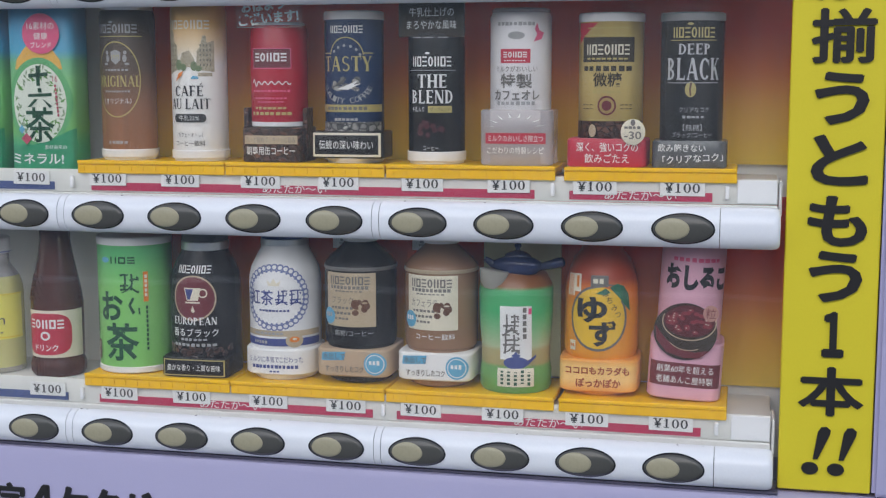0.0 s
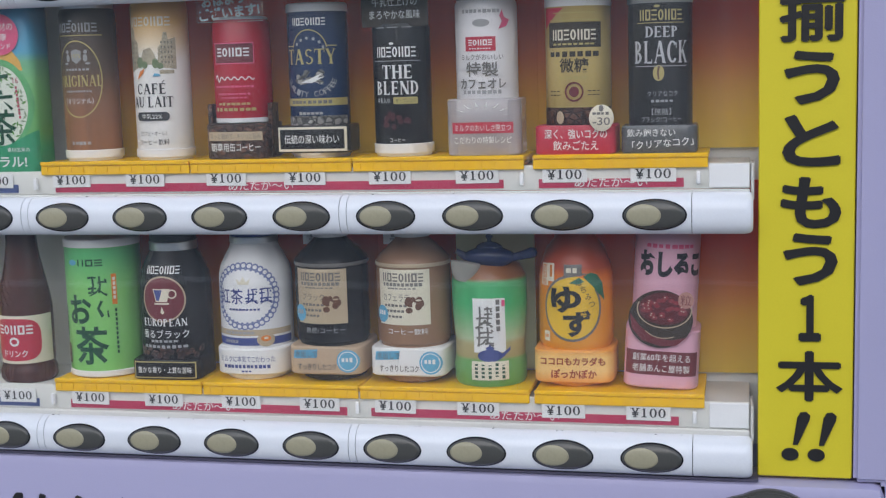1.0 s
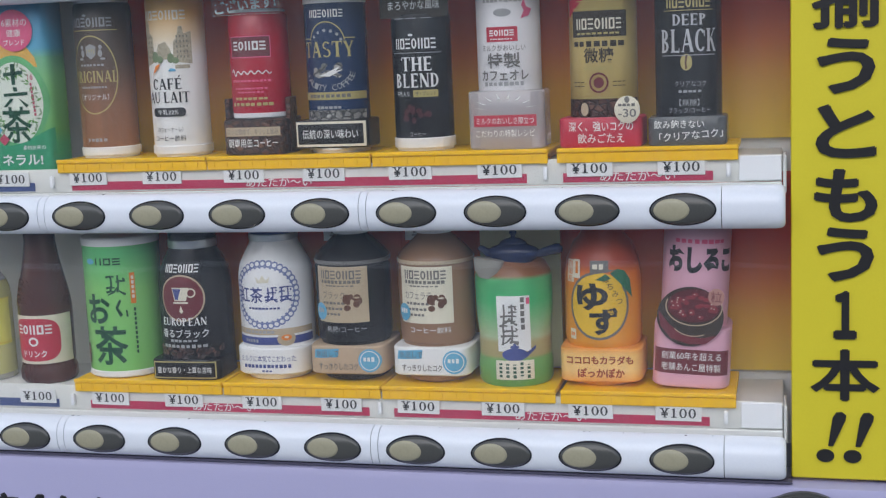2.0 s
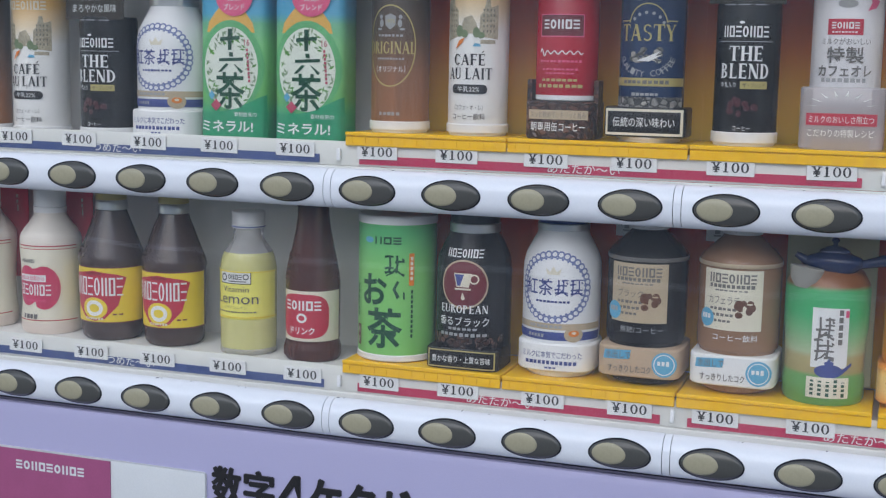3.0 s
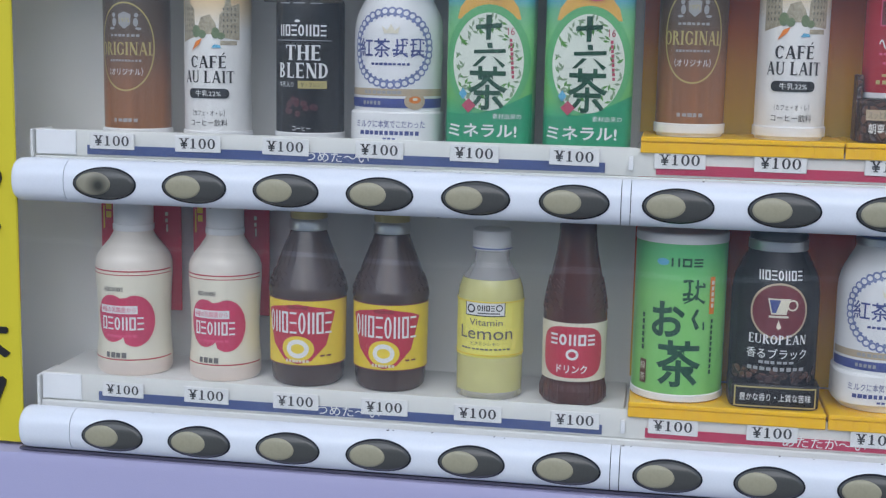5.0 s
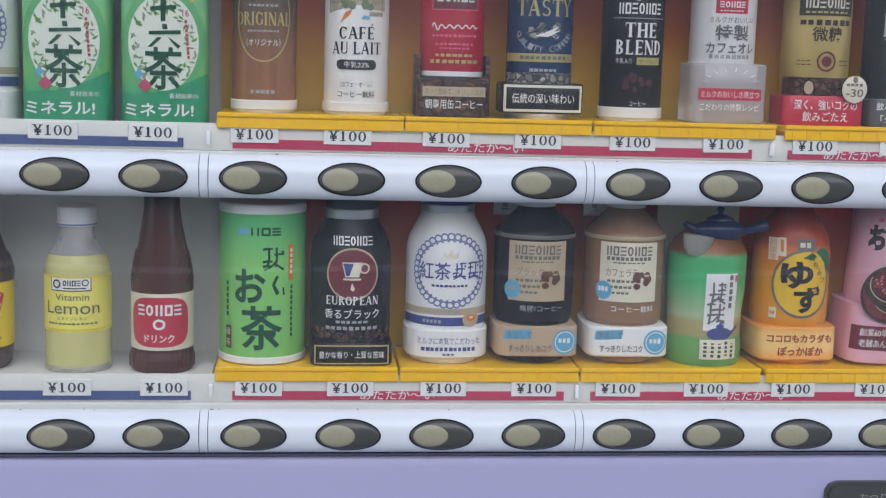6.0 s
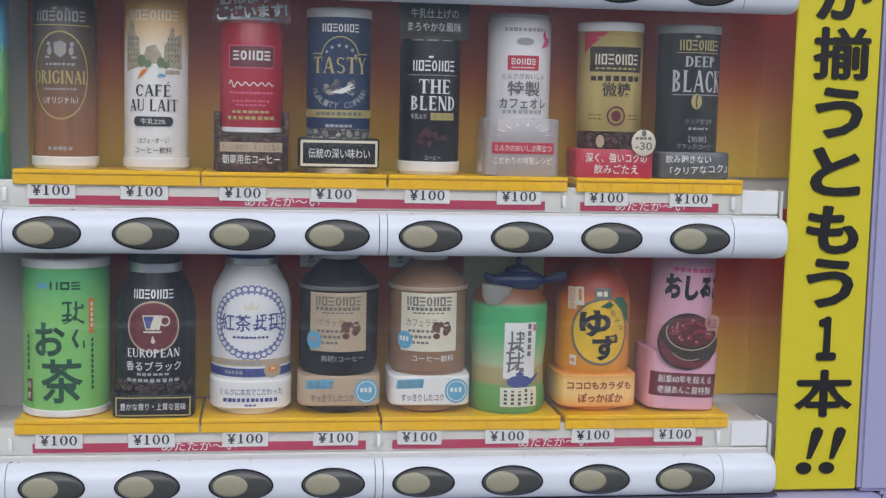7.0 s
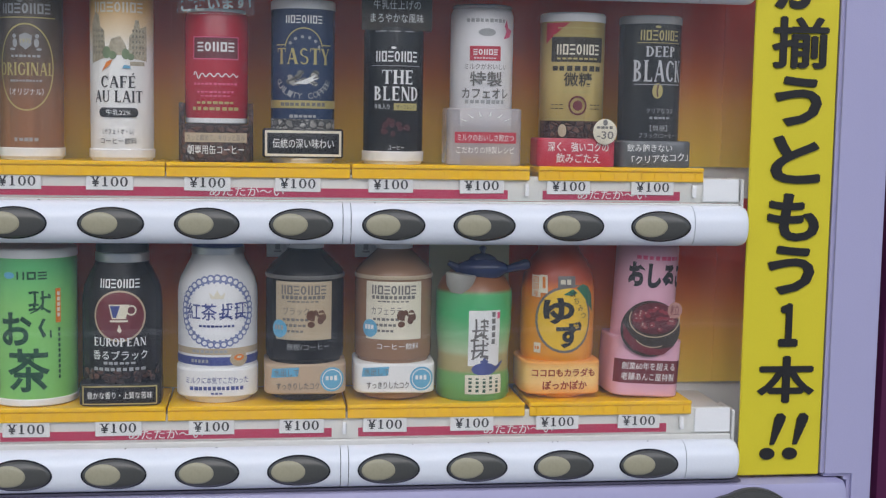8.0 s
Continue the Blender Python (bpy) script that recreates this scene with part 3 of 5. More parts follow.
def cut_letters(items, cx, y, parent, label):
    """Thick cut-out letters: each item stands a hair higher than the last, where strokes cross."""
    out = []
    for k, it in enumerate(items):
        bm = bmesh.new()
        draw(bm, it)
        res = bmesh.ops.extrude_face_region(bm, geom=bm.faces[:])
        lift = 1.3 + 0.045 * (k % 9)
        for v in res["geom"]:
            if isinstance(v, bmesh.types.BMVert):
                v.co.z = lift
        for v in bm.verts:
            v.co = Vector((v.co.x / 1000 + cx, y - 0.0001 - v.co.z / 1000, v.co.y / 1000))
        bmesh.ops.recalc_face_normals(bm, faces=bm.faces[:])
        out.append(bm)
    return part("lettering", merged(*out), INK, parent, label)


def heavy(ch, u, v, w, h, bold=0.012, dx=1.1, dy=0.8):
    """A character made heavy by laying it over itself a little to each side."""
    return [("t", ch, u + a * dx, v + b * dy, w - 2 * dx, h - 2 * dy, bold) for a, b in ((-1, 0), (1, 0), (0, -1), (0, 1))]


def sign_board(x0, x1, cx):
    b = part("sign_board", box(x0, x1, -0.0085, -0.0060, 1.0705, 1.679, 0.001, 1), YELLOW, machine, "yellow board with thick black lettering")
    items = []
    for ch, z, w, h in SIGN:
        items += heavy(ch, 0, z * 1000, w, h, 0.004 if ch in "揃本" else 0.016)
    for du in (-10, 9):
        c, top = du, 1103.0
        items.append(("p", [(c - 1.5, top - 7), (c + 2.0, top - 7), (c + 10.5, top + 12.5), (c + 11.0, top + 16), (c + 8, top + 18.5), (c + 4, top + 18), (c + 1.6, top + 14)]))
        items.append(("e", c - 3.5, top - 14.5, 12.5, 9.5, 24))
    cut_letters(items, cx, -0.0085, b, "thick black cut-out letters")


sign_board(-0.5448, -0.4787, -0.5110)
sign_board(0.5560, 0.6245, 0.5932)

# apron: lettering, logo card, coin plate
AP = FRONT - 0.006
apron_items = []
for k, c in enumerate("数字４ケタが"):
    apron_items += heavy(c, -127 + 30.2 * k, 1017.0, 28.5 if c != "４" else 24, 33, 0.004 if c in "数字" else 0.014, 0.9, 0.7)
apron_text = cut_letters(apron_items, 0, AP, machine, "black lettering on the lavender apron")
tray_plate = part("display_plate", box(-0.400, -0.146, AP - 0.003, AP, 0.93, 1.0262, 0.0028), SHELF, machine, "white rounded plate with a pink card", smooth=True)
pink = part("logo_card", box(-0.362, -0.2385, AP - 0.0045, AP - 0.0032, 0.94, 1.0252), mat("faded_pink_print", (0.42, 0.10, 0.22), 0.45, vary=0.08), tray_plate, "pink logo card")
lg = part("logo_blocks", press(FLAT, [("b", -300, 1012, 72, 8, 9)]), PRINT_WHITE, tray_plate)
lg.location = (0, AP - 0.0045, 0)
coin_bm = bmesh.new()
outline = [(438, 1000), (438, 1038), (441, 1043), (447, 1045), (505, 1045), (520, 1046.5), (533, 1050.5), (543, 1054)]
outline += [(570 + 42 * math.cos(radians(a)), 1018 + 43 * math.sin(radians(a))) for a in range(118, -10, -8)] + [(612, 1000)]
coin_face = coin_bm.faces.new([coin_bm.verts.new((u / 1000, AP, v / 1000)) for u, v in reversed(outline)])
ext = bmesh.ops.extrude_face_region(coin_bm, geom=[coin_face])
for v in ext["geom"]:
    if isinstance(v, bmesh.types.BMVert):
        v.co.y -= 0.006
bmesh.ops.recalc_face_normals(coin_bm, faces=coin_bm.faces[:])
bmesh.ops.bevel(coin_bm, geom=[e for e in coin_bm.edges if all(v.co.y < AP - 0.005 for v in e.verts)], offset=0.002, segments=2, affect="EDGES")
for v in coin_bm.verts:
    v.co.x, v.co.z = v.co.x - 0.005, v.co.z + 0.003
coin = part("coin_plate", coin_bm, BEZEL, machine, "black coin plate with coin values", smooth=True)
for txt, a in (("500", 128), ("100", 104), ("50", 80), ("10", 56)):
    cu, cv = 563 + 30 * math.cos(radians(a)), 1021 + 30 * math.sin(radians(a))
    ci = part("coin_value", press(FLAT, [("o", cu, cv, 12, 12, 0.8), ("t", txt, cu, cv, 8 if len(txt) == 3 else 6, 5, 0.01)], 0.3), PRINT_GREY, coin, "ringed white coin value")
    ci.location = (0, AP - 0.006, 0)
ci = part("return_lettering", press(FLAT, [("t", "おつり・返却", 482, 1036, 46, 8, 0.012)], 0.3), PRINT_GREY, coin)
ci.location = (0, AP - 0.006, 0)
coin_ring = part("coin_ring", merged(Form([(16, 0), (18, 0.5), (18, 3), (16, 4)]).mesh(32)), RIM, coin, "round coin slot surround", smooth=True)
coin_ring.matrix_basis = pose(0.563, AP - 0.006, 1.021, 90, 0, 0)

# the neighbouring machine
neighbour = thing("vending_machine", "dark maroon vending machine standing close beside", "vending machine", at=(1.0, 0, 0))
part("case", box(-0.322, 0.45, 0.0, 0.70, 0.05, 1.83, 0.01), NEIGHBOUR, neighbour, smooth=True)
part("front_panel", box(-0.30, 0.43, -0.006, -0.0005, 0.10, 1.80, 0.002), NEIGHBOUR, neighbour)


# ---------------------------------------------------------------- button bars
BAR_H, BAR_D, BAR_Y = 0.0158, 0.0160, -0.0088


def bar_front(z):
    return BAR_Y - BAR_D * (1 - min(1.0, abs(z) / BAR_H) ** 2.4) ** (1 / 2.4)


def bar_piece(x0, x1, round_left=False, round_right=False):
    bm = bmesh.new()
    xs = [(x0, 1.0), (x1, 1.0)]
    if round_left:
        xs = [(x0, 0.80), (x0 + 0.0008, 0.90), (x0 + 0.0025, 0.97), (x0 + 0.006, 1.0), (x1, 1.0)]
    if round_right:
        xs = [(x0, 1.0), (x1 - 0.006, 1.0), (x1 - 0.0025, 0.97), (x1 - 0.0008, 0.90), (x1, 0.80)]
    rings = []
    for x, s in xs:
        ring_v = [bm.verts.new((x, BAR_Y, -BAR_H * s))]
        for k in range(1, 24):
            z = -BAR_H * math.cos(math.pi * k / 24)
            ring_v.append(bm.verts.new((x, BAR_Y + (bar_front(z) - BAR_Y) * s, z * s)))
        ring_v.append(bm.verts.new((x, BAR_Y, BAR_H * s)))
        rings.append(ring_v)
    for a, b in zip(rings, rings[1:]):
        for k in range(len(a)):
            j = (k + 1) % len(a)
            bm.faces.new((a[k], b[k], b[j], a[j]))
    bm.faces.new(rings[0])
    bm.faces.new(rings[-1][::-1])
    bmesh.ops.recalc_face_normals(bm, faces=bm.faces[:])
    return bm


def dome(cx, a, b, base, lift, power=4.0, seg=40, rings_n=7):
    """An oval cushion that follows the bar's front, lift proud in its middle."""
    bm = bmesh.new()
    mid = bm.verts.new((cx, bar_front(0) - base - lift, 0))
    last = None
    for i in range(1, rings_n + 1):
        q = i / rings_n
        cur = []
        for k in range(seg):
            an = 2 * math.pi * k / seg
            x, z = cx + a * q * math.cos(an), b * q * math.sin(an)
            cur.append(bm.verts.new((x, bar_front(z) - base - lift * (1 - q ** power), z)))
        for k in range(seg):
            j = (k + 1) % seg
            bm.faces.new((mid, cur[k], cur[j]) if last is None else (last[k], cur[k], cur[j], last[j]))
        last = cur
    edge = [bm.verts.new((v.co.x, v.co.y + base + lift + 0.001, v.co.z)) for v in last]
    for k in range(seg):
        j = (k + 1) % seg
        bm.faces.new((last[k], edge[k], edge[j], last[j]))
    bmesh.ops.recalc_face_normals(bm, faces=bm.faces[:])
    return bm


def button_mesh(bm, material, name):
    me = bpy.data.meshes.new(name)
    bm.to_mesh(me)
    bm.free()
    me.materials.append(material)
    me.shade_smooth()
    return me


RIM_ME = button_mesh(dome(0, 0.0238, 0.0119, 0.0004, 0.0004, 8), RIM, "rim")
FACE_ME = button_mesh(dome(0, 0.0226, 0.0108, 0.0008, 0.0005), BEZEL, "button_face")
LENS_ME = button_mesh(dome(-0.0079, 0.0128, 0.0082, 0.0014, 0.0003), LENS, "lens")
WORN_ME = button_mesh(dome(-0.0076, 0.0122, 0.0083, 0.0019, 0.0001), SMUDGE, "worn_lens")
BUTTONS = ([-0.4005 + 0.0666 * k for k in range(6)] + [0.0015 + 0.0680 * k for k in range(8)],
           [-0.4027 + 0.0668 * k for k in range(6)] + [0.0000 + 0.0687 * k for k in range(8)],
           [-0.4027 + 0.0668 * k for k in range(6)] + [0.0000 + 0.0687 * k for k in range(8)])
for row, bz in enumerate(BAR_Z):
    bar = thing("button_bar", "white rounded plastic bar carrying oval selection buttons", "button bar", "button bars", (0, 0, bz))
    cuts = [-0.4758, -0.434, -0.0375, -0.0312, 0.2370, 0.2430, 0.508, 0.5525]
    for k, (a, b) in enumerate(zip(cuts, cuts[1:])):
        part("bar_segment", bar_piece(a + 0.0003, b - 0.0003, k == 0, k == len(cuts) - 2), BAR, bar, smooth=True)
    part("bar_core", box(-0.462, 0.545, BAR_Y - BAR_D + 0.003, BAR_Y + 0.0015, -0.006, 0.006), SEAM, bar)
    for k, bx in enumerate(BUTTONS[row]):
        rim = new("select_button", RIM_ME)
        rim.parent, rim.location = bar, (bx, 0, 0)
        tagged(rim, "dark oval button with a cream lens")
        face = new("button_face", FACE_ME)
        lens = new("lens", LENS_ME)
        face.parent = lens.parent = rim
        if k == 0 and row == 1:
            worn = new("worn_lens", WORN_ME)
            worn.parent = rim
            tagged(worn, "dark scorched spot on the lens")

# dust caught along the bars' upper and lower edges
rnd_dust = random.Random(17)
dust_bm = bmesh.new()
for bz in BAR_Z:
    for _ in range(46):
        up = rnd_dust.random() < 0.5
        x, r = rnd_dust.uniform(-0.46, 0.54), rnd_dust.uniform(0.0002, 0.0006)
        m = pose(x, BAR_Y - rnd_dust.uniform(0.0, 0.0035), bz + (BAR_H if up else -BAR_H) * 1.0, 0, 0, rnd_dust.uniform(0, 90)) @ Matrix.Diagonal((rnd_dust.uniform(1, 3), 1, 0.8, 1))
        bmesh.ops.create_icosphere(dust_bm, subdivisions=1, radius=r, matrix=m)
tagged(part("dust_specks", dust_bm, SEAM), "dark dust specks along the button bars", "dust", kind="stuff")

# ---------------------------------------------------------------- shelves, rails, strips, trays, price tags
STRIPS = {0: [(-0.4195, -0.045, BLUE, "つめた〜い", -0.228), (-0.0150, 0.2310, RED, "あたたか〜い", 0.106), (0.2515, 0.4970, RED, "あたたか〜い", 0.377)],
          1: [(-0.4245, -0.050, BLUE, "つめた〜い", -0.238), (-0.0155, 0.3645, RED, "あたたか〜い", 0.166), (0.3920, 0.5015, RED, "あたたか〜い", 0.447)],
          2: [(-0.4245, -0.050, BLUE, "つめた〜い", -0.238), (-0.0155, 0.5015, RED, "あたたか〜い", 0.240)]}
TRAYS = {0: [(-0.0275, 0.1060), (0.1075, 0.2415), (0.2430, 0.3815), (0.3855, 0.5165)],
         1: [(-0.0265, 0.1060), (0.1070, 0.2430), (0.2445, 0.3810), (0.3880, 0.5195)]}
CLIPS = {0: (-0.0305, 0.2405, 0.5090), 1: (-0.0325, 0.3790, 0.5125), 2: (-0.0325, 0.5125)}
SHELF_Y, COLD_TOP, RAIL_TOP = -0.003, (0.0015, -0.0062, -0.0062), (0.0035, 0.0018, 0.0018)
for row, sz in enumerate(SHELF_Z):
    sh = thing("display_shelf", "white display shelf with an ivory price rail", "shelf", "display shelves", (0, SHELF_Y, sz))
    part("shelf", box(-0.0300, 0.5505, 0.003, 0.0825, -0.010, 0.0, 0.0008, 1), SHELF, sh)
    part("cold_shelf", box(-0.4655, -0.0303, 0.003, 0.0825, COLD_TOP[row] - 0.010, COLD_TOP[row], 0.0008, 1), SHELF, sh)
    part("price_rail", box(-0.4650, 0.5500, 0.0, 0.0028, -0.0175, RAIL_TOP[row], 0.0007, 2), RAIL, sh, "ivory price rail", smooth=True)
    part("rail_foot", box(-0.4650, 0.5500, -0.0022, 0.0022, -0.0395 if row == 0 else -0.033, -0.0178, 0.0008, 1), SHELF, sh)
    part("end_plate", box(0.5507, 0.5530, -0.0035, 0.03, -0.026, 0.0015, 0.0008, 1), SHELF, sh)
    part("end_plate", box(-0.4680, -0.4655, -0.0035, 0.03, -0.026, 0.0015, 0.0008, 1), SHELF, sh)
    part("end_cover", box(0.5200, 0.5495, -0.0016, -0.0002, -0.0165, RAIL_TOP[row] - 0.0005, 0.0005, 1), BAR, sh)
    part("end_cover", box(-0.4640, -0.4330, -0.0016, -0.0002, -0.0165, RAIL_TOP[row] - 0.0005, 0.0005, 1), BAR, sh)
    for x0, x1, m, word, tx in STRIPS[row]:
        st = part("temperature_strip", box(x0, x1, -0.0009, -0.0002, -0.0158, -0.0090), m, sh, "navy strip marked cold" if m is BLUE else "red strip marked hot")
        lt = part("strip_lettering", press(FLAT, [("t", word, tx * 1000, -11.6, 47 if m is BLUE else 55, 7.2, 0.006)]), PRINT_WHITE, st)
        lt.location = (0, -0.0009, 0)
    for cx in CLIPS[row]:
        part("clip", box(cx - 0.0016, cx + 0.0016, -0.0042, -0.0002, -0.0135, -0.0035, 0.0009, 2), BAR, sh, smooth=True)


def tray(x0, x1, z):
    """A ribbed amber tray: a lipped slab with small teeth along its front."""
    t = thing("sample_tray", "translucent amber plastic tray under warm drink samples", "tray", "amber trays", ((x0 + x1) / 2, SHELF_Y, z))
    w = (x1 - x0) / 2
    part("tray_plate", box(-w, w, -0.0005, 0.070, 0.0045, 0.0092, 0.0008, 1), AMBER, t)
    part("tray_lip", merged(box(-w, w, -0.0042, -0.0008, 0.0066, 0.0098, 0.0006, 1), box(-w, w, -0.0032, -0.0008, -0.0012, 0.0062, 0.0005, 1)), AMBER, t)
    teeth = [box(x - 0.0006, x + 0.0006, -0.0043, -0.0034, 0.0012, 0.0056) for x in np.arange(-w + 0.006, w - 0.003, 0.0108)]
    part("tray_teeth", merged(*teeth), AMBER, t)
    part("tray_foot", merged(box(-w + 0.004, -w + 0.007, 0.006, 0.066, 0.0003, 0.0044), box(w - 0.007, w - 0.004, 0.006, 0.066, 0.0003, 0.0044)), AMBER, t)


for row in (0, 1):
    for x0, x1 in TRAYS[row]:
        tray(x0, x1, SHELF_Z[row])

for row in (0, 1, 2):
    bd = thing("backdrop_board", "printed backdrop glowing from red down to yellow", "backdrop", "warm backdrops", (0, 0, SHELF_Z[row] + 0.008))
    part("board", box(-0.0290, 0.6110, 0.0755, 0.0790, 0, 0.158), HOT_PRINT, bd)
    for fx in (0.105, 0.24, 0.38, 0.525, 0.562):
        part("fold", box(fx - 0.0008, fx + 0.0008, 0.0745, 0.0753, 0.001, 0.157), HOT_PRINT, bd)

TAGS = {0: [-0.400, -0.335, -0.267, -0.201, -0.133, -0.064, 0.004, 0.071, 0.140, 0.208, 0.272, 0.340, 0.408, 0.474],
        1: [-0.405, -0.340, -0.275, -0.207, -0.140, -0.071, 0.0, 0.066, 0.137, 0.204, 0.274, 0.344, 0.412, 0.479]}
tag0 = None
for row in (0, 1):
    for k, tx in enumerate(TAGS[row]):
        tilt = random.uniform(-0.9, 0.9)
        at = pose(tx, SHELF_Y - 0.0021, SHELF_Z[row] - (0.0062, 0.0054, 0)[row], 0, tilt, 0) @ Matrix.Diagonal((1.06, 1, 1.06, 1))
        if tag0 is None:
            tag0 = thing("price_tag", "small white price card reading one hundred yen", "price tag", "price tags")
            part("card", box(-0.0152, 0.0152, 0, 0.0009, -0.0055, 0.0052, 0.0003, 1), CARD, tag0)
            digits = [("t", "¥", -9.0, 0, 5.0, 6.3, 0.02), ("r", -11.0, 3.0, 2.6, 0.55), ("r", -7.0, 3.0, 2.6, 0.55), ("r", -9.0, -3.0, 2.8, 0.55),
                      ("r", -2.9, 0, 1.35, 6.3), ("r", -2.9, -2.9, 3.6, 0.6), ("p", [(-4.5, 1.9), (-2.9, 2.3), (-2.9, 3.15), (-3.2, 3.15)]), ("e", 3.2, 0, 5.0, 6.5, 24), ("e", 9.2, 0, 5.0, 6.5, 24)]
            part("price", press(FLAT, digits), PRINT_BLACK, tag0)
            part("digit_gaps", press(FLAT, [("e", 3.2, 0, 2.3, 5.4, 20), ("e", 9.2, 0, 2.3, 5.4, 20)], 0.3), CARD, tag0)
            tag0.matrix_basis = at
        else:
            copy_thing(tag0, at)


# ---------------------------------------------------------------- drink samples
YC = 0.0300


def cans_foot(root, r, v=9.0, material=WHITE_CAN):
    part("base_ring", Form([(r - 1.5, 0), (r - 0.8, 2.2), (r + 0.8, 2.4), (r + 0.9, v - 0.6), (r + 0.4, v)]).mesh(), material, root, "white base ring", smooth=True)


def can_top(root, r, v, h=5.0, material=WHITE_CAN):
    part("top_ring", Form([(r + 0.2, v), (r + 0.5, v + 0.6), (r + 0.4, v + h - 1), (r - 0.8, v + h)]).mesh(), material, root, "pale top ring", smooth=True)


def original_can():
    t = thing("coffee_can", "dark brown coffee can with a gold oval ring", "can", "drink samples")
    b, f = bottle(t, "can_body", [(25.6, 8.5), (25.6, 122), (24.0, 126)], WOOD_CAN)
    cans_foot(t, 25.8)
    can_top(t, 23.6, 126, 4.5, METAL)
    ink(b, f, (PRINT_GREY, "crest", [("b", 0, 110.5, 42, 7.5, 7), ("e", -4, 116, 4.5, 2, 10), ("p", [(-5, 91), (0, 93), (5, 91), (4.5, 84), (0, 80.5), (-4.5, 84)]), ("e", -9, 90.5, 3.4, 3.4, 10), ("e", -8.5, 85.5, 4.0, 6.4, 12), ("e", 9, 90.5, 3.4, 3.4, 10), ("e", 8.5, 85.5, 4.0, 6.4, 12), ("e", -10.5, 81, 5, 2, 8), ("e", 10.5, 81, 5, 2, 8), ("s", 0, 76, 24, 2.0, 7), ("s", 0, 58, 26, 1.8, 10), ("s", 0, 15, 20, 3.0, 5)]),
        (PRINT_GOLD, "gold_ring", [("o", 0, 68, 46, 64, 1.15, 56), ("r", 0, 104.0, 50, 0.8), ("T", "ORIGINAL", 0, 66.6, 46, 9.4), ("t", "1975", 0, 87, 8, 3.2)]),
        (PRINT_WHITE, "lettering", [("t", "（オリジナル）", 0, 50, 27, 5.4, 0.004)]))
    return t


def cafe_can():
    t = thing("coffee_can", "white coffee can with an orange evening street picture", "can", "drink samples")
    b, f = bottle(t, "can_body", [(25.4, 8.5), (25.4, 125), (24.2, 129.5)], CAFE_CAN)
    cans_foot(t, 25.6)
    can_top(t, 24.0, 129.5, 3.5)
    town = [("p", [(-25, 72), (-10, 76), (-11, 96), (-15, 99), (-16, 107), (-20, 110), (-25, 101)]), ("p", [(25, 74), (8, 76), (9, 92), (12, 95), (14, 104), (17, 104), (18, 98), (25, 100)]),
            ("p", [(-10, 78), (8, 78), (6, 86), (2, 92), (-5, 90)]), ("r", 16, 72, 13, 3)]
    ink(b, f, (mat("street_print", (0.40, 0.35, 0.25), 0.4, vary=0.45, scale=190, fine=520), "street_picture", town),
        (mat("street_windows", (0.16, 0.15, 0.12), 0.4, vary=0.3, scale=300), "windows", [("r", x, y, 1.1, 1.8) for x in (-22, -19, -16, -13, 12, 15, 18, 21) for y in (80, 84, 88, 92, 96)][::1]),
        (mat("street_trees", (0.16, 0.22, 0.11), 0.4, vary=0.3, scale=260), "street_trees", [("e", -9, 80, 7, 9, 14), ("e", -4, 78, 6, 6, 14), ("e", 6, 79, 6, 8, 14), ("e", 10, 77, 6, 5, 14)]),
        (PRINT_CREAM, "logo_blocks", [("b", 0, 113, 42, 7.5, 7)]),
        (PRINT_BLACK, "lettering", [("T", "CAFÉ", 0, 58.5, 28, 8.6), ("T", "AU LAIT", 0, 47.8, 40, 8.6), ("t", "（カフェ・オ・レ）", 0, 22, 25, 4.2), ("t", "コーヒー飲料", 0, 15, 29, 4.8, 0.004),
                                  ("r", 0, 36, 25, 7), ("e", -12.5, 36, 7, 7, 16), ("e", 12.5, 36, 7, 7, 16)]),
        (PRINT_ORANGE, "feather", [("p", [(-13, 66), (-6, 71), (-4, 75), (-9, 73)])]),
        (PRINT_BLUE, "feather", [("p", [(3, 68.5), (10, 68.5), (9, 70.5), (5, 71)])]),
        (PRINT_WHITE, "pill_lettering", [("t", "牛乳22%", 0, 36, 19, 4.2, 0.006)]))
    return t


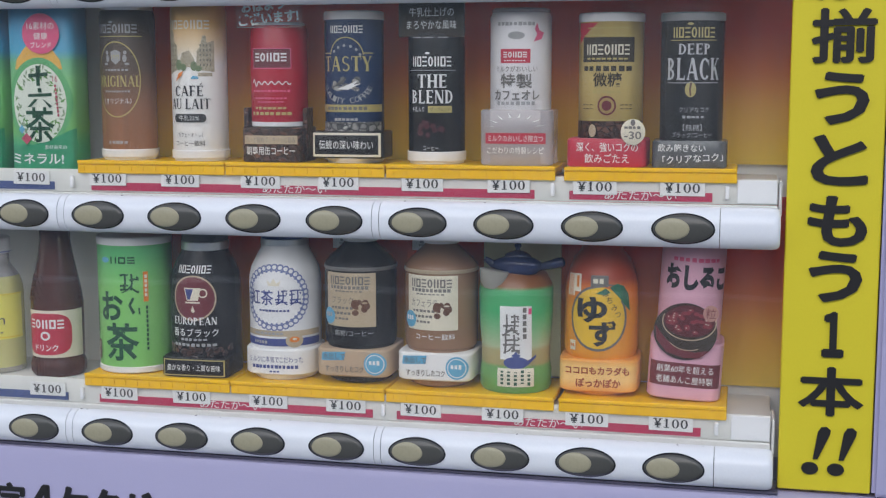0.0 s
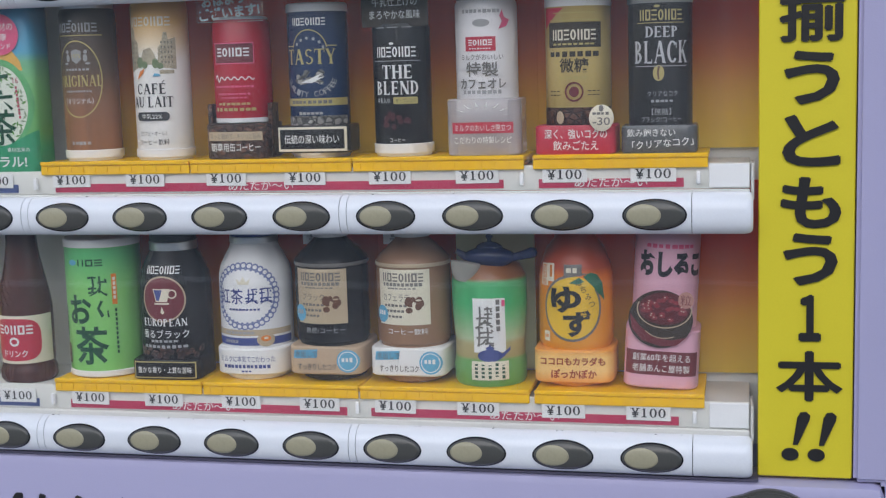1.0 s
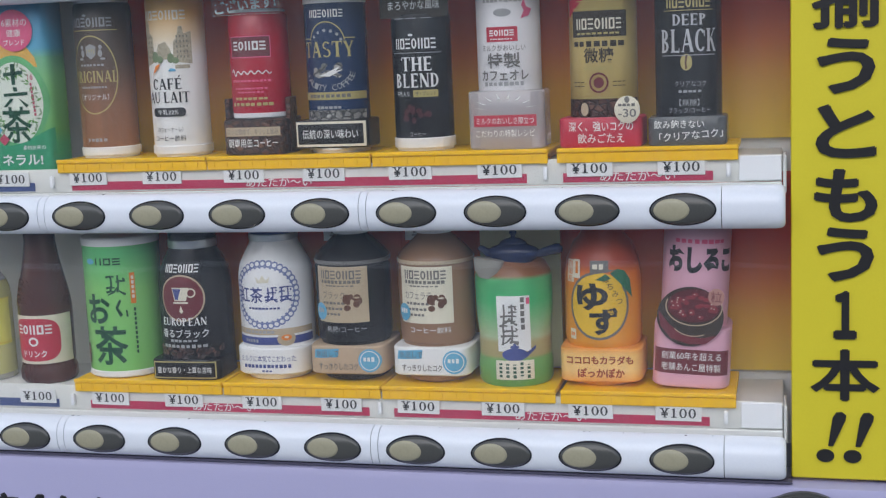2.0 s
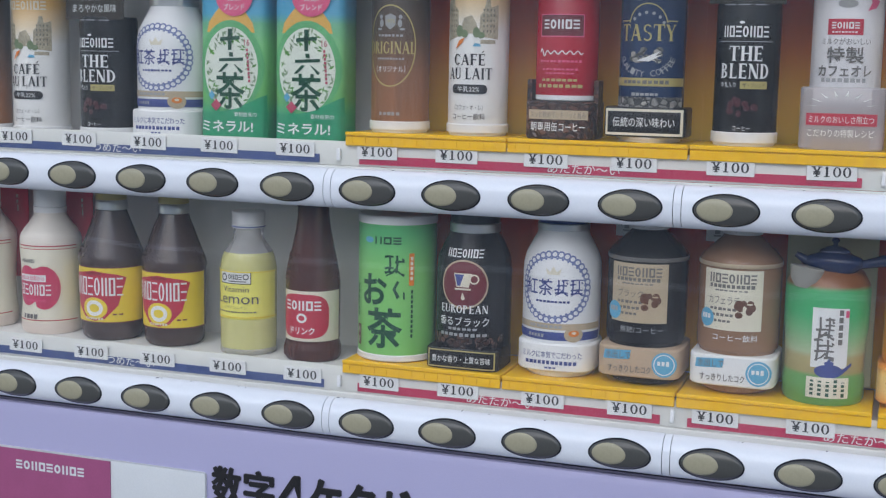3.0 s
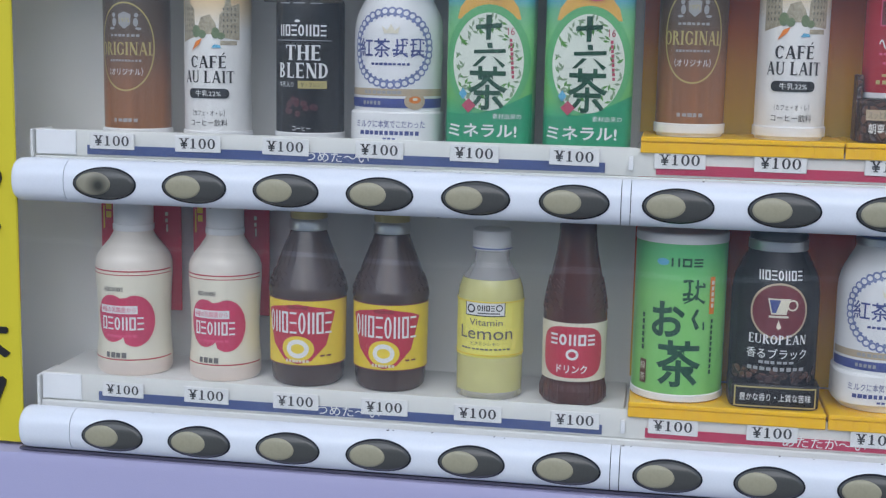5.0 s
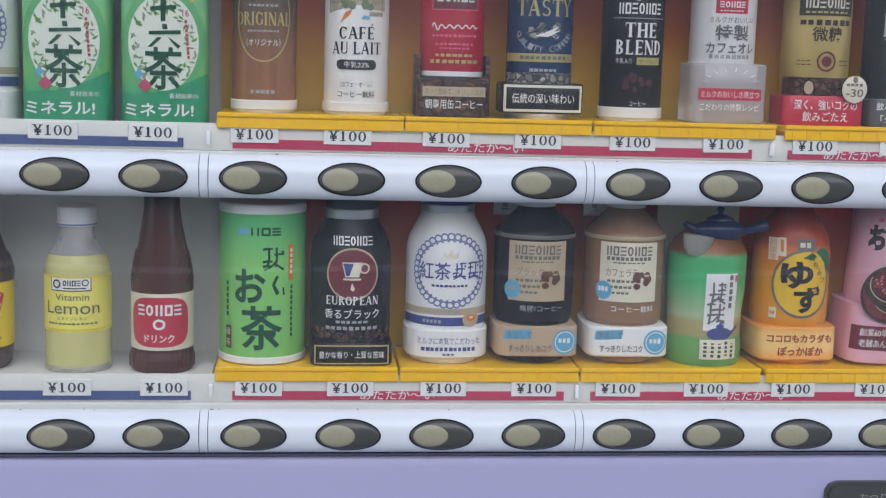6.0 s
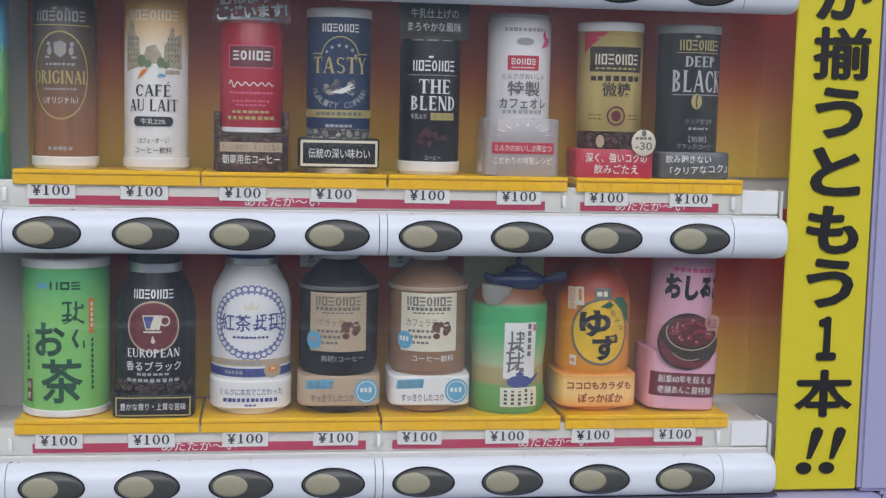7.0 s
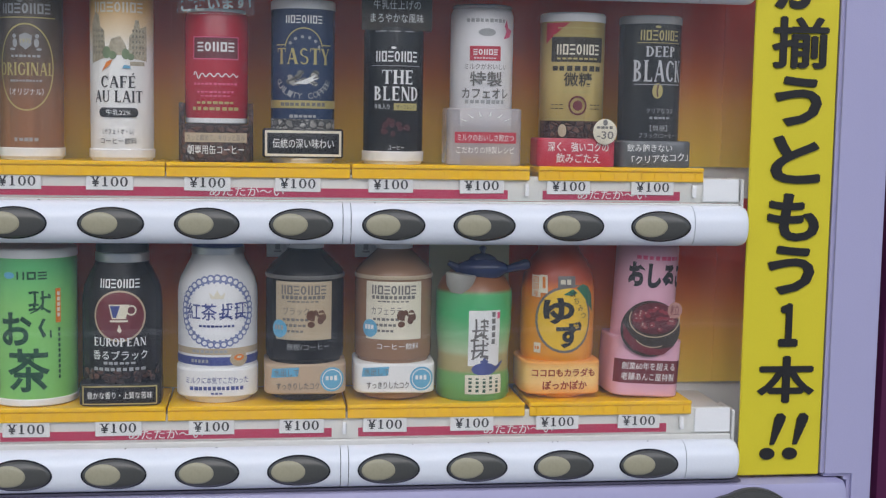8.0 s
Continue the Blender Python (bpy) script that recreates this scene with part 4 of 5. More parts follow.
def morning_can():
    t = thing("coffee_can", "red coffee can on a plinth printed with beans", "can", "drink samples")
    b, f = bottle(t, "can_body", [(23.6, 32), (24.4, 35), (24.4, 108), (22.4, 112)], RED_CAN)
    part("base_ring", Form([(22.6, 28.6), (24.0, 29.4), (24.2, 33)]).mesh(), WHITE_CAN, t, smooth=True)
    can_top(t, 22.2, 112, 2.5, METAL)
    ink(b, f, (PRINT_MAROON, "label_field", [("r", 0, 85, 36, 17)]),
        (PRINT_PINK, "label_border", [("r", 0, 93.2, 37, 0.8), ("r", 0, 77, 37, 0.8), ("r", -18.2, 85, 0.8, 16), ("r", 18.2, 85, 0.8, 16), ("s", 0, 58.5, 36, 2, 11), ("s", 0, 52.5, 30, 1.6, 9), ("s", 0, 49.5, 24, 1.4, 7)]),
        (PRINT_WHITE, "logo_blocks", [("b", 0, 86, 30, 7, 5), ("w", 0, 65, 36, 3.6, 6)]),
        (PRINT_GOLD, "fine_print", [("s", 0, 44.5, 30, 2.2, 7), ("s", 0, 40, 38, 3.0, 8)]))
    p, pf = plinth(t, "plinth", 55, 28.5, 50, BEANS, "clear plinth filled with coffee beans", y=-1)
    for side in (-1, 1):
        card(t, "plinth_wing", 4.0, 44, 0.5, -12, BEANS, u=side * 26.6, thick=16)
    ink(p, pf, (PRINT_TAN, "plate", [("r", 0, 18.5, 47, 7)]), (PRINT_DIM, "plate_lettering", [("t", "スッと飲めて、キリッと旨み", 0, 18.5, 44, 4.8, 0.006)]), (PRINT_WHITE, "plinth_lettering", [("t", "朝専用缶コーヒー", 0, 9.5, 43, 7, 0.02)]))
    c = card(t, "greeting_card", 58, 24, 110, -25, glass_mat, "clear greeting card with white letters")
    c.visible_shadow = False
    k = part("greeting", press(FLAT, [("t", "おはよう", -5, 128, 38, 9.5, 0.035, 5), ("t", "ございます!", 0, 118, 53, 10, 0.035, 5)]), PRINT_WHITE, c)
    return t


def tasty_can():
    t = thing("coffee_can", "navy coffee can with gold lettering and a plaque", "can", "drink samples")
    b, f = bottle(t, "can_body", [(25.4, 6), (25.4, 116)], NAVY_CAN)
    cans_foot(t, 25.2, 6)
    can_top(t, 25.4, 116, 7)
    arc = [("a", 0, 84, 32, 36, 0.9, 12, 168), ("r", -20, 89, 9, 0.8), ("r", 20, 89, 9, 0.8), ("r", 0, 44.5, 72, 6), ("T", "TASTY", 0, 80.5, 46, 12)]
    dots = [("e", 13 * math.cos(radians(a)), 84 + 11 * math.sin(radians(a)), 2.6, 2.6, 8) for a in range(20, 170, 25)]
    words = []
    for word, a0, a1 in (("QUALITY", 198, 262), ("COFFEE", 284, 340)):
        for k, ch in enumerate(word):
            a = a0 + (a1 - a0) * k / (len(word) - 1)
            words.append(("t", ch, 22 * math.cos(radians(a)), 66 + 15.5 * math.sin(radians(a)), 3.8, 4.6, 0.0, a + 90))
    rnd = random.Random(4)
    beans = [("e", rnd.uniform(-12, 12), rnd.uniform(59, 69), rnd.uniform(4, 6), rnd.uniform(2.6, 3.6), 10) for _ in range(26)]
    ink(b, f, (GREY_BEANS, "beans", beans + [("r", 0, 29, 70, 9)]), (PRINT_GOLD, "gold_print", arc), (PRINT_GREY, "fine_print", dots + words + [("s", 0, 35.5, 22, 2.5, 6)]),
        (PRINT_WHITE, "logo_blocks", [("b", 0, 108, 30, 6, 7), ("p", [(-8, 60), (-2, 62), (10, 67), (7, 63.5), (13, 65), (2, 59.5)])]), (PRINT_DIM, "band_print", [("s", 0, 44.5, 38, 2.8, 9)]))
    p, pf = plinth(t, "plaque", 64, 22, 40, BLACK_CAN, "dark plaque with a thin cream border", v0=4.0, y=-7, n=7)
    ink(p, pf, (PRINT_CREAM, "plaque_border", [("r", 0, 23.8, 60, 1.9), ("r", 0, 6.2, 60, 1.9), ("r", -29.1, 15, 1.9, 15.8), ("r", 29.1, 15, 1.9, 15.8)]), (PRINT_WHITE, "plaque_lettering", [("t", "伝統の深い味わい", 0, 15, 48, 7.4, 0.022)]))
    return t


def blend_can():
    t = thing("coffee_can", "black coffee can with bold white lettering", "can", "drink samples")
    b, f = bottle(t, "can_body", [(26.2, 8.5), (26.2, 101), (25.2, 104)], BLACK_CAN)
    cans_foot(t, 26.4, 10)
    rnd = random.Random(8)
    cherries = [("e", rnd.uniform(-12, 12), rnd.uniform(22, 34), rnd.uniform(4, 6), rnd.uniform(4, 5), 10) for _ in range(14)]
    ink(b, f, (mat("dark_cherry_print", (0.075, 0.014, 0.016), 0.35, vary=0.3, scale=250), "cherries", cherries), (PRINT_GREY, "hairline", [("r", 0, 75, 48, 0.5), ("s", 0, 101, 40, 0.8, 3)]),
        (PRINT_WHITE, "lettering", [("b", 0, 82, 39, 8, 7), ("e", -3, 88.5, 4.5, 2, 10), ("T", "THE", 1, 66.5, 28, 10.5), ("T", "BLEND", 0, 54, 41, 10.5), ("t", "牛乳入り", -13, 44, 14, 4), ("t", "コーヒー", 0, 13, 14, 3.4)]),
        (PRINT_GOLD, "gold_pill", [("r", 8.5, 44, 22, 5.4)]), (PRINT_BLACK, "pill_lettering", [("t", "ザ・ブレンド", 8.5, 44, 18, 3.4, 0.004)]))
    c = card(t, "header_card", 61, 27, 101.5, -22, PRINT_UMBER, "dark header card with white letters")
    part("header_lettering", press(FLAT, [("t", "牛乳仕上げの", 0, 121, 41, 7, 0.012), ("t", "まろやかな風味", 0, 111, 46, 7, 0.012)]), PRINT_WHITE, c)
    return t


def hokkaido_can():
    t = thing("coffee_can", "pearl white milk coffee can on a clear plinth", "can", "drink samples")
    b, f = bottle(t, "can_body", [(22.5, 31), (25, 36), (25, 116), (23.5, 120)], SILVER_CAN)
    can_top(t, 23.2, 120, 3.5, PINK_CLEAR)
    part("base_ring", Form([(22, 27), (24.2, 29), (24.2, 31)]).mesh(), METAL, t, smooth=True)
    ink(b, f, (PRINT_GREY, "fine_print", [("s", 0, 111, 33, 3, 9), ("e", 0, 102, 14, 6, 14), ("s", 0, 49, 34, 3.2, 8)]), (PRINT_RED, "logo_field", [("r", -1, 86, 25, 11)]),
        (PRINT_WHITE, "logo_blocks", [("b", -1, 87, 20, 4.5, 5), ("s", -1, 82.4, 18, 1, 8)]),
        (PRINT_PINK, "map_mark", [("p", [(14, 97), (17, 103), (15, 107), (17, 112), (19, 106), (24, 104), (21, 99), (17, 98)])]),
        (PRINT_DIM, "lettering", [("t", "ミルクがおいしい", 0, 76, 35, 4.6, 0.004), ("t", "特製", 0, 66.5, 26, 11.5, 0.045), ("t", "カフェオレ", 0, 55.5, 39, 7.8, 0.02)]))
    p, pf = plinth(t, "plinth", 60, 44, 44, PINK_CLEAR, "milky clear plinth with a red label", y=-5)
    rays = [("p", [(-1.2 + 18 * math.cos(radians(a)), 29 + 9 * math.sin(radians(a))), (1.2 + 18 * math.cos(radians(a)), 29 + 9 * math.sin(radians(a))), (26 * math.cos(radians(a)), 29 + 13 * math.sin(radians(a)))]) for a in range(15, 170, 22)]
    ink(p, pf, (PRINT_WHITE, "rays", rays), (PRINT_RED, "label_field", [("r", 0, 21.5, 49, 8.5)]), (PRINT_WHITE, "label_lettering", [("t", "ミルクのおいしさ際立つ", 0, 21.5, 45, 5.2, 0.01), ("t", "こだわりの特製レシピ", 0, 12, 46, 5.6, 0.01)]))
    return t


def gold_can():
    t = thing("coffee_can", "gold low sugar coffee can on a red plaque", "can", "drink samples")
    b, f = bottle(t, "can_body", [(27.0, 2), (27.0, 112)], GOLD_CAN)
    can_top(t, 27.0, 112, 7)
    part("foot", Form([(25.5, 0), (27, 2)]).mesh(), METAL, t, smooth=True)
    ink(b, f, (BEANS, "beans", [("r", 0, 27, 76, 17)]), (PRINT_RED, "corner", [("p", [(-30, 111), (-30, 95), (-8, 111)])]),
        (PRINT_UMBER, "label_field", [("r", 0, 90.5, 47, 19), ("s", 0, 76, 44, 4.6, 7), ("t", "微糖", 0, 67.5, 24, 11, 0.04), ("s", -17, 48, 12, 0.8, 3), ("s", 17, 48, 12, 0.8, 3), ("s", -17, 45, 12, 0.8, 3), ("s", 17, 45, 12, 0.8, 3)]),
        (PRINT_GOLD, "gold_lines", [("r", 0, 101.5, 44, 0.8), ("r", 0, 107, 36, 0.8), ("s", 0, 58, 24, 2.6, 6), ("r", 0, 36.5, 60, 0.8), ("s", 0, 83.5, 36, 1.6, 8)]),
        (PRINT_CREAM, "logo_blocks", [("b", 0, 90.5, 38, 8, 7)]), (PRINT_MAROON, "seal", [("o", 0, 47.5, 15, 15, 1.4), ("e", 0, 47.5, 8, 8, 16)]), (PRINT_TAN, "bean", [("e", -12, 28, 7, 10, 14)]))
    p, pf = plinth(t, "plaque", 66, 22, 42, PRINT_RED, "red plaque with white letters", y=-9, n=8)
    ink(p, pf, (PRINT_WHITE, "plaque_lettering", [("t", "深く、強いコクの", 1, 15.5, 51, 7.4, 0.03), ("t", "飲みごたえ", 1, 6.8, 37, 7.4, 0.03)]))
    bd = part("badge", Form([(9.2, 0), (10, 0.6), (10, 1.2), (9.4, 1.6)]).mesh(32), PRINT_CREAM, t, "round cream badge", smooth=True)
    bd.matrix_basis = pose(0.0225, -0.0315, 0.0275, 90, 0, 0)
    bl = part("badge_lettering", press(FLAT, [("t", "-30", 0, -2.5, 14, 6, 0.012), ("s", 0, 3.4, 14, 2.4, 4), ("e", 0, 7.2, 4, 5, 10)]), PRINT_DIM, bd)
    bl.matrix_basis = pose(0, 0, 0.0016, -90, 0, 0)
    return t


def deep_can():
    t = thing("coffee_can", "black coffee can with silver lettering and bean", "can", "drink samples")
    b, f = bottle(t, "can_body", [(25.6, 2), (25.6, 112)], BLACK_CAN)
    can_top(t, 25.7, 112, 6.5, PRINT_GREY)
    part("foot", Form([(24.5, 0), (25.6, 2)]).mesh(), METAL, t, smooth=True)
    ink(b, f, (PRINT_GOLD, "logo_blocks", [("b", 2, 103, 36, 8, 7), ("e", -1, 109.5, 5, 2, 10), ("e", 0, 60, 9, 12, 16), ("r", 2, 97.2, 40, 0.5)]), (PRINT_SILVER, "lettering", [("T", "DEEP", 3, 90.5, 27, 8), ("T", "BLACK", 2, 75.5, 46, 16.5)]),
        (PRINT_GREY, "fine_print", [("r", 2, 65, 44, 0.6), ("t", "クリアなコク", 3, 44.5, 24, 4), ("s", 3, 39, 18, 2, 5), ("t", "【無糖】", 2, 31, 15, 5), ("t", "ブラック/コーヒー", 2, 25.3, 33, 4.2, 0.004)]), (PRINT_BROWN, "bean_cleft", [("p", [(-0.6, 55), (0.8, 55.5), (0.2, 60), (1.2, 65), (-0.4, 65), (-1.2, 60)])]))
    p, pf = plinth(t, "plaque", 60, 21, 42, mat("smoke_plastic", (0.10, 0.105, 0.11), 0.25, vary=0.25, scale=200), "smoked plaque with white letters", y=-8, n=8)
    ink(p, pf, (PRINT_WHITE, "plaque_lettering", [("t", "飲み飽きない", -6, 15.5, 38, 6, 0.012), ("t", "「クリアなコク」", 3, 7.5, 48, 6.6, 0.012, 4)]))
    return t


def milk_tea():
    t = thing("milk_tea_bottle", "white aluminium milk tea bottle with a blue wreath", "bottle", "drink samples")
    prof = [(27.5, -5.8), (29.5, -3), (30.5, 0), (32.4, 27), (32.6, 74), (32.2, 81), (30.4, 88.5), (25.6, 97.5), (22.0, 103.5), (21.0, 107), (20.8, 109)]
    b, f = bottle(t, "bottle_body", prof, WHITE_CAN)
    b.location = (0, 0, 0.006)
    part("neck", Form([(20.8, 113), (21.6, 113.6), (21.6, 118.2), (20.6, 118.8)]).mesh(), METAL, t, smooth=True)
    part("cap", Form([(20.6, 118.6), (21.2, 119.2), (21.2, 139), (20, 140.5)]).mesh(), BLUE_CAP, t, "navy screw cap", smooth=True)
    wreath = [("o", 30.0 * math.cos(radians(a)), 65 + 25.5 * math.sin(radians(a)), 6.4, 5.8, 1.25, 12) for a in range(0, 360, 10)]
    wreath += [("e", 27.0 * math.cos(radians(a)), 65 + 22.5 * math.sin(radians(a)), 2.4, 2.0, 6) for a in range(5, 360, 10)]
    marks = [("t", "紅茶", -13.2, 65, 26, 13, 0.03), ("k", 6.8, 65, 11.5, 12.5, 22), ("k", 19.5, 65, 11.5, 13, 23)]
    ink(b, f, (PRINT_BLUE_GREY, "wreath", wreath), (PRINT_NAVY, "brush_marks", marks + [("s", 0, 54, 30, 1.8, 9)]), (PRINT_CREAM, "crown", [("p", [(-5, 75), (5, 75), (6.5, 80), (2.8, 77), (0, 81.5), (-2.8, 77), (-6.5, 80)])]))
    ink(b, f, (PRINT_TAN, "tan_band", [("r", 0, 34.5, 94, 5)]), (PRINT_NAVY, "navy_band", [("r", 0, 27, 94, 6.5)]), (PRINT_GREY, "band_print", [("s", -6, 34.5, 30, 2.6, 8), ("s", -14, 27, 16, 2.6, 5)]), start=0.3)
    ink(b, f, (PRINT_TAN, "tea_cup", [("e", 18, 28.5, 16, 12, 20)]), (PRINT_ORANGE, "tea", [("e", 18, 29.5, 9, 5, 16)]), (PRINT_CREAM, "tea_gloss", [("e", 18, 29.9, 4, 2, 10)]), start=0.75)
    p, pf = plinth(t, "sleeve", 66.5, 22, 66, CARD, "white card sleeve with navy letters", v0=5.0, n=3.0)
    ink(p, pf, (PRINT_NAVY, "plinth_lettering", [("t", "ミルクに本気でこだわった", 0, 18.5, 50, 5.4, 0.012), ("s", 0, 12.3, 44, 3, 12), ("s", 0, 8.2, 10, 1.6, 3)]))
    return t


def barley_tea():
    t = thing("tea_bottle", "green and blue blended tea bottle card", "bottle", "drink samples")
    prof = [(28.0, 0), (30.0, 1.6), (30.4, 5), (30.4, 147), (29.8, 148)]
    b, f = bottle(t, "bottle_front", prof, TEA_CARD, n=5.0, deep=0.62)
    white = mat("tea_white", (0.72, 0.76, 0.66), 0.4, vary=0.06)
    rnd = random.Random(3)
    leaves = []
    for k in range(96):
        a = rnd.uniform(0, 6.28)
        q = rnd.uniform(0.64, 0.97)
        x, y, d = 24 * q * math.cos(a), 63 + 33 * q * math.sin(a), rnd.uniform(0, 3.1)
        leaves.append(("p", [(x - 2.6 * math.cos(d), y - 2.6 * math.sin(d)), (x + 0.9 * math.sin(d), y - 0.9 * math.cos(d)), (x + 2.6 * math.cos(d), y + 2.6 * math.sin(d)), (x - 0.9 * math.sin(d), y + 0.9 * math.cos(d))]))
    wave = [("p", [(-30, 1), (30, 1), (30, 42), (20, 37), (8, 31), (-6, 28), (-20, 27), (-30, 28)])]
    ink(b, f, (mat("tea_amber", (0.74, 0.42, 0.08), 0.4, vary=0.1), "shoulder", [("p", [(-22, 92), (22, 92), (20, 100), (14, 108), (8, 114), (-8, 114), (-14, 108), (-20, 100)])]),
        (mat("tea_green", (0.12, 0.42, 0.16), 0.4, vary=0.1), "label_field", [("e", 0, 64, 58, 76, 40)]), (white, "label_white", [("e", 0, 63, 49, 67, 40)]), (LEAF, "leaves", leaves[::2]), (mat("pale_leaf_print", (0.24, 0.34, 0.20), 0.4, vary=0.2, scale=200), "pale_leaves", leaves[1::2]), (mat("wave_green", (0.025, 0.30, 0.14), 0.4, vary=0.1), "wave", wave),
        (PRINT_GREEN, "brush_marks", [("p", [(-9, 88), (9, 89.5), (9, 86.5), (-9, 85)]), ("p", [(-2, 95), (2, 95), (1.4, 78), (-1.8, 78)]), ("p", [(-10, 71), (12, 72), (12, 69.4), (-10, 68.6)]), ("p", [(-1, 76), (2.5, 76), (3, 72.5), (-0.5, 72.5)]),
                                       ("p", [(-4, 67), (-1, 66.5), (-8, 60), (-11, 60)]), ("p", [(3, 67), (5, 66), (12, 61), (10, 59)]), ("t", "茶", 0, 45, 27, 30, 0.014)]),
        (mat("dull_red_print", (0.48, 0.07, 0.12), 0.4), "vertical_print", [("t", "16", 15.5, 84, 4.6, 5, 0.0)] + [("r", 15.5 + 0.25 * k, 78 - 3.1 * k, 1.8, 2.2) for k in range(9)] + [("r", -13, 34, 0.1, 0.1), ("p", [(-18, 33), (-13, 38), (-8, 33), (-13, 28)])]),
        (PRINT_BLUE, "blue_mark", [("p", [(-20, 41), (-17, 45), (-14, 41), (-17, 37)])]),
        (PRINT_WHITE, "lettering", [("t", "ミネラル!", -3, 16, 48, 9.2, 0.022), ("t", "素材由来の", 14, 26, 20, 3.8, 0.004)]))
    ink(b, f, (PRINT_PINK, "round_seal", [("e", 4, 122, 34, 34, 36)]), (PRINT_WHITE, "seal_lettering", [("t", "16素材の", 4, 128.5, 25, 6.5, 0.014), ("t", "健康", 4, 120, 13, 6, 0.012), ("t", "ブレンド", 4, 112.5, 19, 5, 0.012)]), start=1.4)
    return t


def yogurt_drink():
    t = thing("yogurt_bottle", "cream plastic yogurt drink bottle with red label", "bottle", "drink samples")
    prof = [(28.5, 0), (30, 2.5), (30.2, 14), (29.0, 24), (28.6, 40), (29.4, 60), (30.4, 76), (30.2, 84), (29.0, 88.5), (25.5, 93.5), (20.5, 99), (16.6, 104.5), (14.8, 109)]
    b, f = bottle(t, "bottle_body", prof, CREAM_BODY)
    part("cap", Form([(14.0, 107), (16.4, 108), (16.4, 112), (15.4, 113), (15.8, 114), (15.8, 130), (14.4, 131.5)]).mesh(40), WHITE_CAN, t, "white screw cap", smooth=True)
    blob = oval(-8, 43.5, 30, 36, 24, radians(60), radians(310)) + oval(11, 42, 32, 39, 24, radians(-120), radians(115))
    ink(b, f, (PRINT_RED, "red_lines", [("r", 0, 79.5, 94, 0.9), ("r", 0, 76.8, 94, 0.6), ("r", 0, 12.5, 94, 0.9)]), (PRINT_CREAM, "label_rim", [("p", [(u * 1.06 + 0.8, 41 + (v - 41) * 1.06) for u, v in blob])]), (mat("berry_print", (0.58, 0.05, 0.12), 0.4), "red_label", [("p", blob)]), (PRINT_DIM, "maker_blocks", [("b", -6, 66, 17, 3, 7), ("s", -4, 16, 18, 4, 4)]),
        (PRINT_WHITE, "logo_blocks", [("b", 0, 40, 36, 10, 6), ("r", -3, 50.5, 32, 6.2)]), (PRINT_PINK, "small_print", [("t", "4種の乳酸菌から", -3, 50.5, 29, 4.0, 0.006), ("s", 0, 30.5, 26, 2.2, 7)]))
    c = card(t, "header_card", 69, 96, 40, 31.5, mat("bright_red_card", (0.66, 0.05, 0.09), 0.4), "red header card behind the bottle", u=-6)
    part("header_print", press(FLAT, [("e", 13, 129, 13, 12, 20), ("r", 16, 116, 2.4, 3), ("r", 16, 111, 2.0, 3), ("r", 16.5, 105, 1.4, 6)]), PRINT_CREAM, c)
    part("bubble_lettering", press(FLAT, [("t", "ペット", 13, 131, 9, 3, 0.01), ("t", "ボトル", 13, 127, 9, 3, 0.01)], 0.5), PRINT_RED, c)
    part("side_print", press(FLAT, [("r", -34, 129, 5, 6), ("r", -34, 121, 5, 6), ("r", -34, 114, 4.4, 5), ("r", -38, 112, 1.2, 18)]), PRINT_YELLOW, c)
    return t


def vitamin_bottle():
    t = thing("vitamin_bottle", "brown glass vitamin drink bottle with yellow label", "bottle", "drink samples")
    prof = [(24.5, 0), (27.4, 3), (28.2, 10), (28.0, 14), (29.0, 16), (29.6, 66), (30.6, 69.5), (29.8, 73.5), (25.8, 83), (21.0, 95), (16.6, 106), (14.4, 111.5), (13.6, 115)]
    b, f = bottle(t, "bottle_glass", prof, BROWN_GLASS)
    part("cap", Form([(13.4, 113.5), (14.8, 114.2), (14.8, 121), (13.8, 122.4)]).mesh(40), METAL, t, "silver screw cap", smooth=True)
    part("cap_crown", Form([(13.6, 122.2), (14.2, 122.8), (14.2, 128), (12.8, 129)]).mesh(40), PRINT_GOLD, t, "gold cap top", smooth=True)
    studs = []
    for row in range(3):
        for k in range(15):
            a, v = (k - 7) * 6.2 + (row % 2) * 3.1, 75 + row * 4.0
            studs.append(("p", [(a - 2.5, v), (a, v - 1.8), (a + 2.5, v), (a, v + 1.8)]))
    part("studs", press(f, studs, 0.05, 0.9), BROWN_GLASS, b)
    ribs = [("p", [(u * 0.9 - 0.4, 88), (u * 0.9 + 0.4, 88), (u * 0.56 + 0.3, 106), (u * 0.56 - 0.3, 106)]) for u in range(-36, 37, 6)]
    part("ribs", press(f, ribs, 0.05, 0.4), BROWN_GLASS, b)
    def V(v):
        return 41 + (v - 41) * 1.30
    bowl = [("p", [(u, V(v)) for u, v in ((-30, 53), (-22, 55), (0, 57.5), (22, 55), (30, 53), (22, 34), (10, 25), (0, 23.2), (-10, 25), (-22, 34))])]
    ink(b, f, (PRINT_YELLOW, "label", [("r", 0, 41, 98, 49)]), (PRINT_MAROON, "label_edge", [("r", 0, V(22.3), 98, 0.9), ("r", 0, V(59.6), 98, 0.9)]), (PRINT_RED, "red_field", bowl),
        (PRINT_YELLOW, "yellow_disc", [("e", 0, V(32), 25, 19, 28)]), (PRINT_WHITE, "logo_shapes", [("b", 0, V(46.8), 54, 16, 8), ("o", 0, V(32), 17, 14, 3.4)]),
        (PRINT_MAROON, "fine_print", [("b", 0, V(55.6), 16, 2.2, 7), ("s", 22, V(28), 10, 1.4, 2)]), (PRINT_CREAM, "arc_print", [("s", 0, V(25), 18, 2.2, 7)]))
    return t


